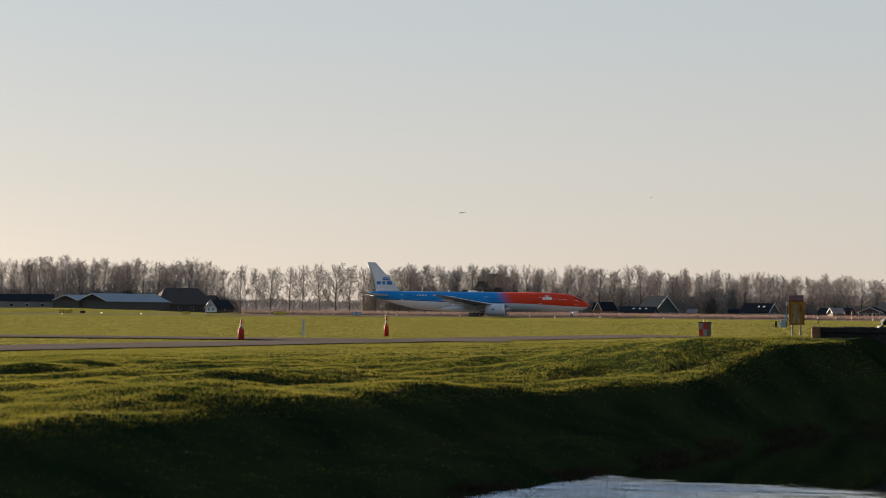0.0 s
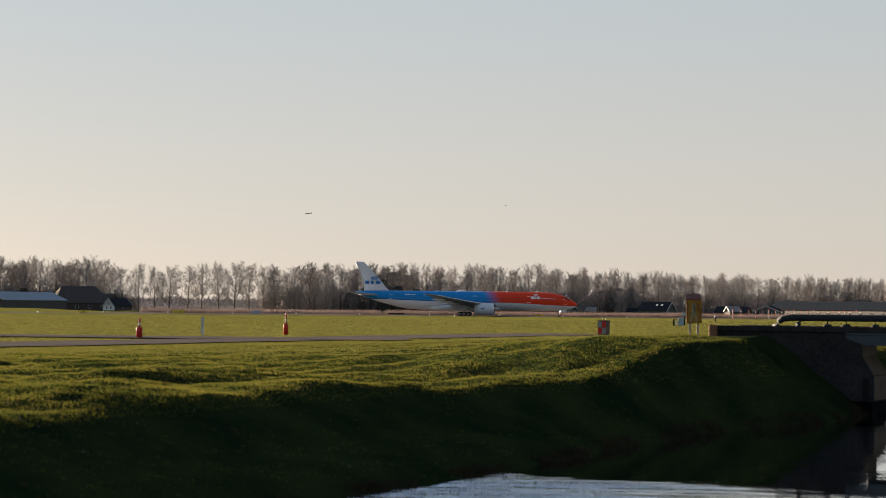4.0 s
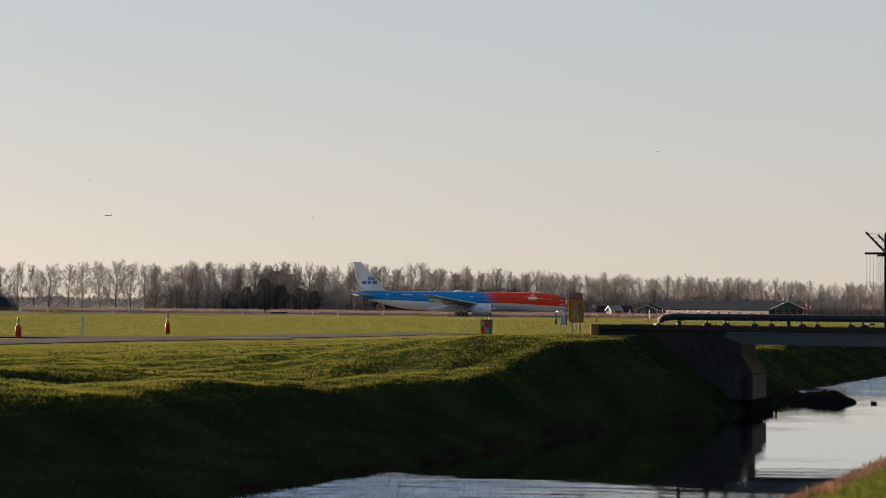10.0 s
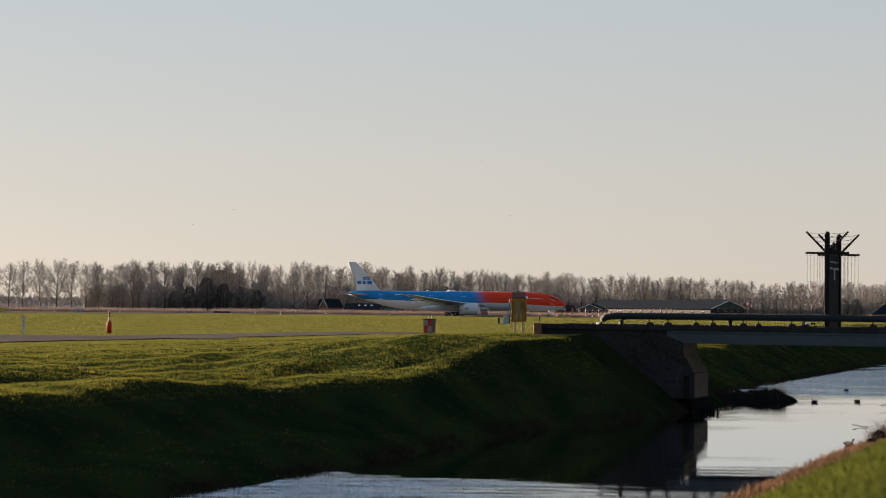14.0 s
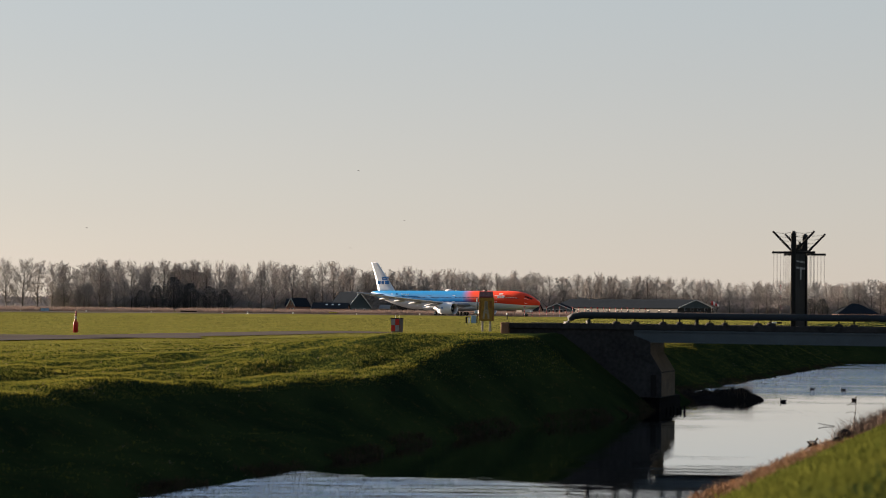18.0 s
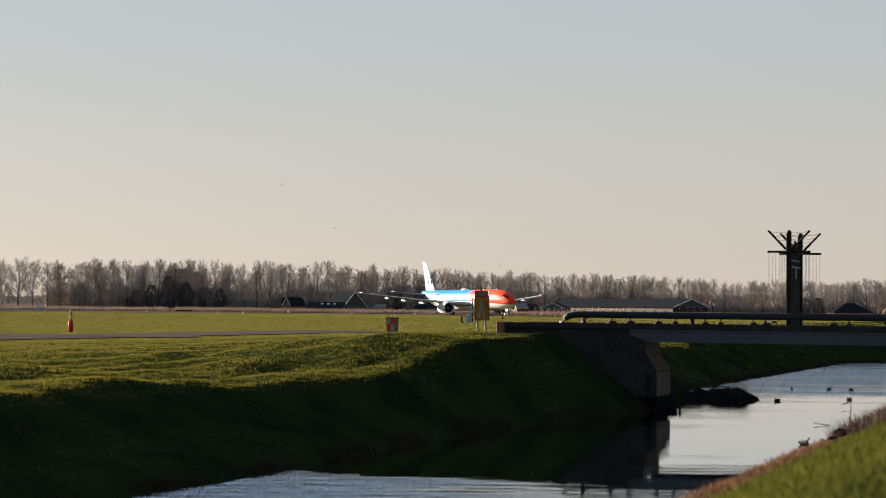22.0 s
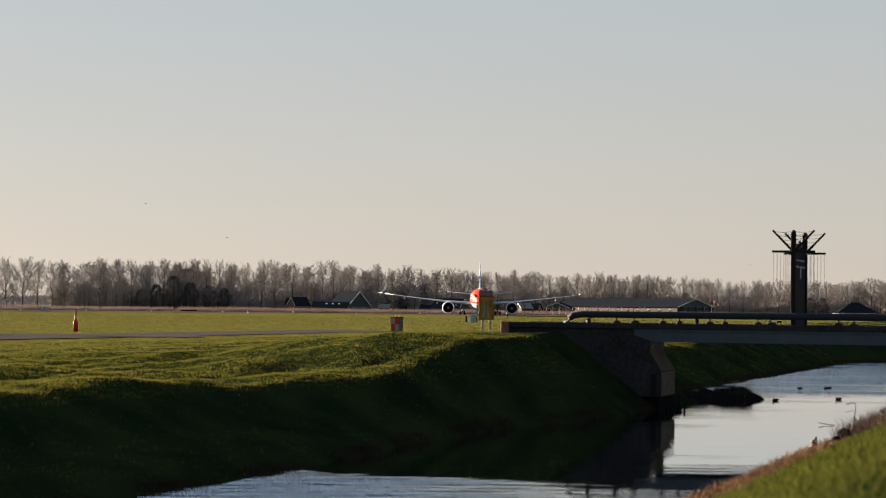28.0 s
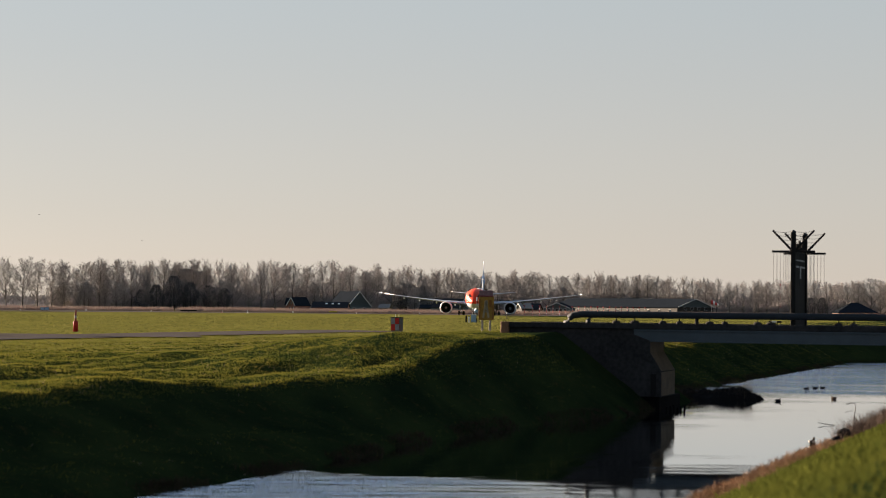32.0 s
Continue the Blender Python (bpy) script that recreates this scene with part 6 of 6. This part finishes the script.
def near_bank_things():
    # brown reeds
    pts = []
    rng = random.Random(31)
    while len(pts) < 1500:
        s, q = rng.uniform(29.5, 46), rng.uniform(-12.8, -10.8)
        x, y = xy(s, q)
        pts.append((x, y, max(WATER_Z, ground_z(s, q)), 0.6 + 0.8 * rng.random()))
    blades("reed_clump", "brown dry reeds on the near bank", pts, material("brown_reed", (0.085, 0.055, 0.040), (0.05, 0.034, 0.026), 0.8, 8, 0.85, bump=0, spec=0.1), 0.5, 0.012, 6, 8, 0.35)
    # dark boulder at the water edge
    bm = bmesh.new()
    bmesh.ops.create_icosphere(bm, subdivisions=4, radius=1)
    for v in bm.verts:
        k = 1 + 0.28 * noise.noise(v.co * 1.3) + 0.1 * noise.noise(v.co * 4)
        v.co = Vector((v.co.x * 0.27 * k, v.co.y * 0.23 * k, v.co.z * 0.2 * k))
    for f in bm.faces:
        f.smooth = True
    r = link("boulder", bm, material("dark_wet_stone", (0.006, 0.006, 0.0065), (0.004, 0.004, 0.0045), 2, 18, 0.95, spec=0.02))
    r.matrix_basis = pose(14.05, 66.6, -1.86, 0, 0, 30)
    tagged(r, "dark rounded boulder at the edge of the near bank", "boulder")
    bm = bmesh.new()
    bmesh.ops.create_icosphere(bm, subdivisions=3, radius=1)
    for v in bm.verts:
        k = 1 + 0.3 * noise.noise(v.co * 1.6 + Vector((3, 0, 0)))
        v.co = Vector((v.co.x * 0.16 * k, v.co.y * 0.14 * k, v.co.z * 0.11 * k))
    r = link("boulder", bm, bpy.data.materials["dark_wet_stone"])
    r.matrix_basis = pose(13.65, 66.1, -2.02)
    tagged(r, "small dark stone beside the boulder", "boulder")
    # a bent twig standing in the water
    t = thing("twig", pose(16.5, 76.6, WATER_Z), "thin bare bent twig standing out of the water", "twig")
    bm = bmesh.new()
    pipe_run(bm, [(0, 0, -0.2), (0.02, 0, 0.15), (0.07, 0, 0.5), (0.10, 0, 0.72), (0.04, 0, 0.84), (-0.12, 0, 0.86), (-0.22, 0, 0.80), (-0.30, 0, 0.84)], 0.016, 6)
    part("stem", bm, BARK, t)
    bm = bmesh.new()
    pipe_run(bm, [(0.06, 0, 0.48), (-0.05, 0, 0.55), (-0.2, 0, 0.52), (-0.33, 0, 0.48)], 0.011, 5)
    part("side_branch", bm, BARK, t)
    t = thing("drift_stick", pose(15.35, 75.9, WATER_Z + 0.02, 0, 0, -15), "thin stick floating on the water", "stick")
    bm = bmesh.new()
    pipe_run(bm, [(-0.4, 0, 0.08), (-0.1, 0, 0.02), (0.25, 0, 0.0)], 0.015, 6)
    part("stem", bm, BARK, t)


near_bank_things()


def debris_island():
    t = thing("debris_mound", pose(14.0, 98.3, WATER_Z, 0, 0, -28), "dark mound of drifted reed and mud beside the abutment", "mound")
    verts, faces, nx, ny = [], [], 48, 16
    for i in range(nx + 1):
        u = i / nx
        w = 1.5 * math.sin(math.pi * min(1, 0.12 + u * 0.88)) ** 0.6 if u < 1 else 0.0
        for j in range(ny + 1):
            v = 2 * j / ny - 1
            h = (0.26 + 0.44 * u) * max(0.0, 1 - v * v) ** 0.7 * (1 - smooth01((u - 0.78) / 0.22)) + 0.40 * noise.noise((u * 9, v * 3, 2.0)) * (1 - abs(v)) + 0.20 * noise.noise((u * 25, v * 9, 5.0)) * (1 - abs(v))
            verts.append((-2.6 + 5.4 * u, v * w, h - 0.12))
    n = ny + 1
    faces = [(i * n + j, (i + 1) * n + j, (i + 1) * n + j + 1, i * n + j + 1) for i in range(nx) for j in range(ny)]
    soup("mound_body", verts, faces, material("wet_mud", (0.010, 0.009, 0.008), (0.005, 0.0045, 0.004), 2, 12, 0.95, bump=0.8, bump_dist=0.08, spec=0.02), t, smooth=True)
    rng = random.Random(12)
    segs = []
    for k in range(700):
        u, v = rng.uniform(0.05, 0.85), rng.uniform(-0.8, 0.8)
        p = Vector((-2.6 + 5.4 * u, v * 1.2, 0.25 * (1 - abs(v))))
        segs.append((p, p + Vector((rng.gauss(0, 0.16), rng.gauss(0, 0.12), rng.uniform(0.2, 0.85 if 0.5 < u < 0.85 else 0.5))), 0.012, 0))
    v, f = sticks(segs)
    tagged(soup("dead_growth", v, f, material("dark_dead_reed", (0.045, 0.033, 0.024), (0.018, 0.014, 0.011), 1.5, 9, 0.9, bump=0, spec=0.03), t, "dead reed stalks"), kind="stuff")
    t = thing("mooring_stakes", BRIDGE @ pose(0.9, -0.5, WATER_Z), "row of short dark stakes at the foot of the abutment", "stakes")
    for k in range(6):
        bm = bmesh.new()
        tube(bm, (0.16 * k, 0.05 * (k % 2), -0.3), (0.16 * k, 0.05 * (k % 2), 0.16 + 0.05 * (k % 3)), 0.05, 0.045, 7)
        part("stake", bm, PIER_SHADE, t)


debris_island()

FEATHER_DARK = material("dark_plumage", (0.012, 0.012, 0.013), (0.007, 0.007, 0.008), 6, 40, 0.9, bump=0, spec=0.02)
FEATHER_BROWN = material("brown_plumage", (0.045, 0.035, 0.027), (0.020, 0.016, 0.013), 9, 50, 0.9, bump=0, spec=0.02)
BEAK = material("pale_buff", (0.36, 0.30, 0.23), (0.27, 0.22, 0.17), 9, 50, 0.5, bump=0)


def water_bird(label, mat, size=1.0, pale=False):
    """A coot or duck afloat: x forward."""
    t = thing("duck", pose(0, 0, 0), label, "duck", "ducks on the canal")
    ell = lambda x, w, zc, h: [(x, w * math.cos(k * math.pi / 7), zc + h * math.sin(k * math.pi / 7)) for k in range(14)]
    bm = bmesh.new()
    loft(bm, [ell(x * size, w * size, z * size, h * size) for x, w, z, h in ((0.20, 0.01, 0.05, 0.01), (0.17, 0.06, 0.05, 0.06), (0.08, 0.10, 0.055, 0.10), (-0.05, 0.11, 0.06, 0.105), (-0.15, 0.08, 0.07, 0.075), (-0.22, 0.04, 0.10, 0.035), (-0.26, 0.01, 0.12, 0.01))])
    part("body", bm, mat, t)
    bm = bmesh.new()
    loft(bm, [ell(x * size, w * size, z * size, h * size) for x, w, z, h in ((0.10, 0.05, 0.10, 0.05), (0.14, 0.04, 0.17, 0.045), (0.17, 0.042, 0.225, 0.04), (0.205, 0.035, 0.225, 0.032), (0.225, 0.012, 0.215, 0.012))])
    head = part("head", bm, mat, t)
    bm = bmesh.new()
    tube(bm, (0.215 * size, 0, 0.218 * size), (0.27 * size, 0, 0.205 * size), 0.018 * size, 0.004, 7)
    part("beak", bm, BEAK, head, "pale beak")
    for side in (-1, 1):
        bm = bmesh.new()
        loft(bm, [[(x * size, side * (0.085 + 0.03 * math.sin(k * math.pi / 5)) * size * w, (0.10 + 0.045 * math.cos(k * math.pi / 5) * w) * size) for k in range(10)] for x, w in ((0.07, 0.6), (0.0, 1.05), (-0.12, 0.95), (-0.22, 0.3))])
        part("wing", bm, BEAK if pale else mat, t, "pale folded wing" if pale else "")
    return t


DUCKS = [(water_bird("black coot afloat on the canal", FEATHER_DARK, 0.73), [(0, 21.44, 110.6, 200), (13, 21.44, 110.6, 200), (17, 21.45, 110.8, 200), (19, 21.34, 110.5, 190), (23, 20.39, 110.6, 60), (28, 20.71, 110.6, 20), (32, 21.02, 110.2, 10)]),
         (water_bird("dark coot swimming slowly on the canal", FEATHER_DARK, 0.73), [(0, 26.80, 110.9, 190), (13, 24.81, 110.7, 190), (17, 23.44, 110.5, 190), (19, 22.97, 110.3, 190), (23, 22.55, 110.4, 190), (28, 22.28, 110.8, 180), (32, 21.65, 110.9, 175)]),
         (water_bird("dark coot swimming towards the others", FEATHER_DARK, 0.69), [(0, 32.59, 109.7, 180), (13, 27.96, 109.5, 175), (19, 25.44, 109.5, 172), (23, 23.44, 110.5, 170), (28, 22.55, 111.3, 175), (32, 22.18, 111.4, 180)]),
         (water_bird("black coot resting beside the debris mound", FEATHER_DARK, 0.76), [(0, 17.03, 96.2, 160), (13, 17.03, 96.2, 160), (19, 17.09, 95.7, 170), (23, 17.01, 95.9, 175), (28, 16.71, 95.8, 150), (32, 16.77, 95.3, 20)]),
         (water_bird("dark duck with a pale flank", FEATHER_BROWN, 0.79), [(0, 18.92, 97.3, 10), (13, 19.19, 97.3, 10), (17, 20.92, 97.9, 15), (19, 21.22, 98.2, 60), (23, 21.02, 97.9, 150), (28, 20.29, 97.8, 175), (32, 20.18, 98.4, 130)]),
         (water_bird("brown mallard near the grassy bank", FEATHER_BROWN, 0.89, True), [(0, 12.82, 65.4, 20), (13, 12.77, 65.3, 20), (19, 12.61, 65.1, 15), (23, 12.44, 64.8, 10), (28, 12.72, 65.2, 60), (32, 12.61, 65.0, 60)])]


# ---- things in the air ----
def flyer(name, label, category, span, mat):
    t = thing(name, pose(0, 0, 0), label, category)
    ell = lambda x, r, zc: [(x, r * math.cos(k * math.pi / 5), zc + r * math.sin(k * math.pi / 5)) for k in range(10)]
    s = span
    bm = bmesh.new()
    loft(bm, [ell(x * s, r * s, 0) for x, r in ((0.48, 0.005), (0.42, 0.04), (0.25, 0.055), (-0.2, 0.05), (-0.42, 0.025), (-0.5, 0.006))])
    part("body", bm, mat, t)
    for side in (-1, 1):
        bm = bmesh.new()
        loft(bm, [foil_ring(le * s, te * s, side * y * s, z * s, th * s) for y, le, te, z, th in ((0.03, 0.16, -0.08, 0.0, 0.03), (0.25, 0.03, -0.12, 0.04, 0.02), (0.5, -0.13, -0.19, 0.05, 0.006))])
        part("wing", bm, mat, t)
    bm = bmesh.new()
    loft(bm, [[(x, y, z * s) for x, y, z in ((le * s, 0, zz), ((le + te) / 2 * s, 0.006 * s, zz), (te * s, 0, zz), ((le + te) / 2 * s, -0.006 * s, zz))] for zz, le, te in ((0.02, -0.34, -0.48), (0.16, -0.46, -0.52))])
    part("tail", bm, mat, t)
    return t


FAR_JET = flyer("airplane", "distant dark airplane flying low over the horizon", "airplane", 17, material("distant_airframe", (0.34, 0.33, 0.33), (0.28, 0.27, 0.27), 0.2, 2, 0.5, bump=0))
BIRDS = [(flyer("bird", "small dark bird in flight", "bird", 0.65, FEATHER_DARK), rows) for rows in (
    [(0, -30, 4.0, 640), (15, -6.0, 2.6, 560), (19, -1.69, 1.575, 520), (23, 3.0, 1.3, 540), (32, 14, 1.5, 600)],
    [(0, -3.0, 3.4, 520), (13, -8.0, 2.5, 480), (19, -11.2, 2.245, 470), (32, -19.0, 2.0, 520)],
    [(0, 14.0, 5.2, 500), (17, -2.0, 4.2, 450), (23, -5.36, 3.53, 440), (32, -12.0, 2.6, 470)],
    [(0, 10.0, 3.2, 520), (20, -2.2, 2.5, 470), (23, -3.64, 2.29, 460), (32, -9.0, 1.9, 480)])]


# ---- movement ----
TAXI = [(0, -89.7, 622, 4.0), (2, -75.4, 625, 3.6), (4, -61.0, 628, 3.0), (7, -40.9, 630.5, 1.6), (9, -28.9, 631.5, 0.6), (11, -18.6, 632, -0.8), (12, -14.1, 632, -2.4), (13, -10.4, 632, -5.0),
        (14, -7.0, 631.5, -10.0), (15.5, -2.8, 630, -22.0), (17, 0.6, 627, -34.5), (18, 2.7, 624.5, -41.5), (19, 4.6, 621.5, -47.7), (20, 6.1, 618, -54.6), (21, 7.4, 614.5, -61.2), (22, 8.6, 610, -67.2),
        (23, 9.75, 607, -72.5), (24, 10.5, 604.5, -77.4), (25, 11.2, 602, -81.6), (26.5, 11.5, 599.5, -87.2), (28, 11.55, 597, -91.0), (30, 11.4, 594.5, -92.8), (32, 11.2, 592, -93.4)]


def motions():
    walk(AIRLINER, [(t, pose(x, y, 0.055, 0, 0, h)) for t, x, y, h in TAXI])
    # wheels turn with the distance they roll
    for hub, x, y, r in WHEELS:
        spin, rows = 0.0, []
        for (t0, x0, y0, h0), (t1, x1, y1, h1) in zip(TAXI, TAXI[1:]):
            a0, a1 = radians(h0), radians(h1)
            p = [Vector((px + x * math.cos(a) - y * math.sin(a), py + x * math.sin(a) + y * math.cos(a))) for px, py, a in ((x0, y0, a0), (x1, y1, a1))]
            turn = math.degrees((p[1] - p[0]).length / r)
            k = max(1, math.ceil(turn / 80))
            rows += [(t0 + (t1 - t0) * i / k, pose(x, y, r, 0, (spin + turn * i / k) % 360, 0)) for i in range(k)]
            spin += turn
        rows.append((32, pose(x, y, r, 0, spin % 360, 0)))
        walk(hub, [q for q, nxt in zip(rows, rows[1:] + [(99, None)]) if frame(nxt[0]) > frame(q[0])])
    for bird, rows in DUCKS:
        walk(bird, [(t, pose(x, y, WATER_Z + 0.0, 0, 0, h)) for t, x, y, h in rows])
    jet = []
    for t in (0, 8, 16, 24, 32):
        b, e = radians(-8.66 - 0.404 * t), radians(2.90 - 0.024 * t)
        jet.append((t, pose(4500 * math.sin(b), 4500 * math.cos(b), EYE_Z + 4500 * math.tan(e), 0, 3, 180 - math.degrees(b) - 12)))
    walk(FAR_JET, jet)
    for bird, rows in BIRDS:
        keyed = []
        for (t, b, e, d), (t1, b1, e1, d1) in zip(rows, rows[1:] + rows[-2:-1]):
            way = Vector(polar(b1, d1)) - Vector(polar(b, d))
            if t1 < t:
                way = -way
            keyed.append((t, pose(*polar(b, d), EYE_Z + d * math.tan(radians(e)), 12, 0, math.degrees(math.atan2(way.y, way.x)))))
        walk(bird, keyed)


motions()
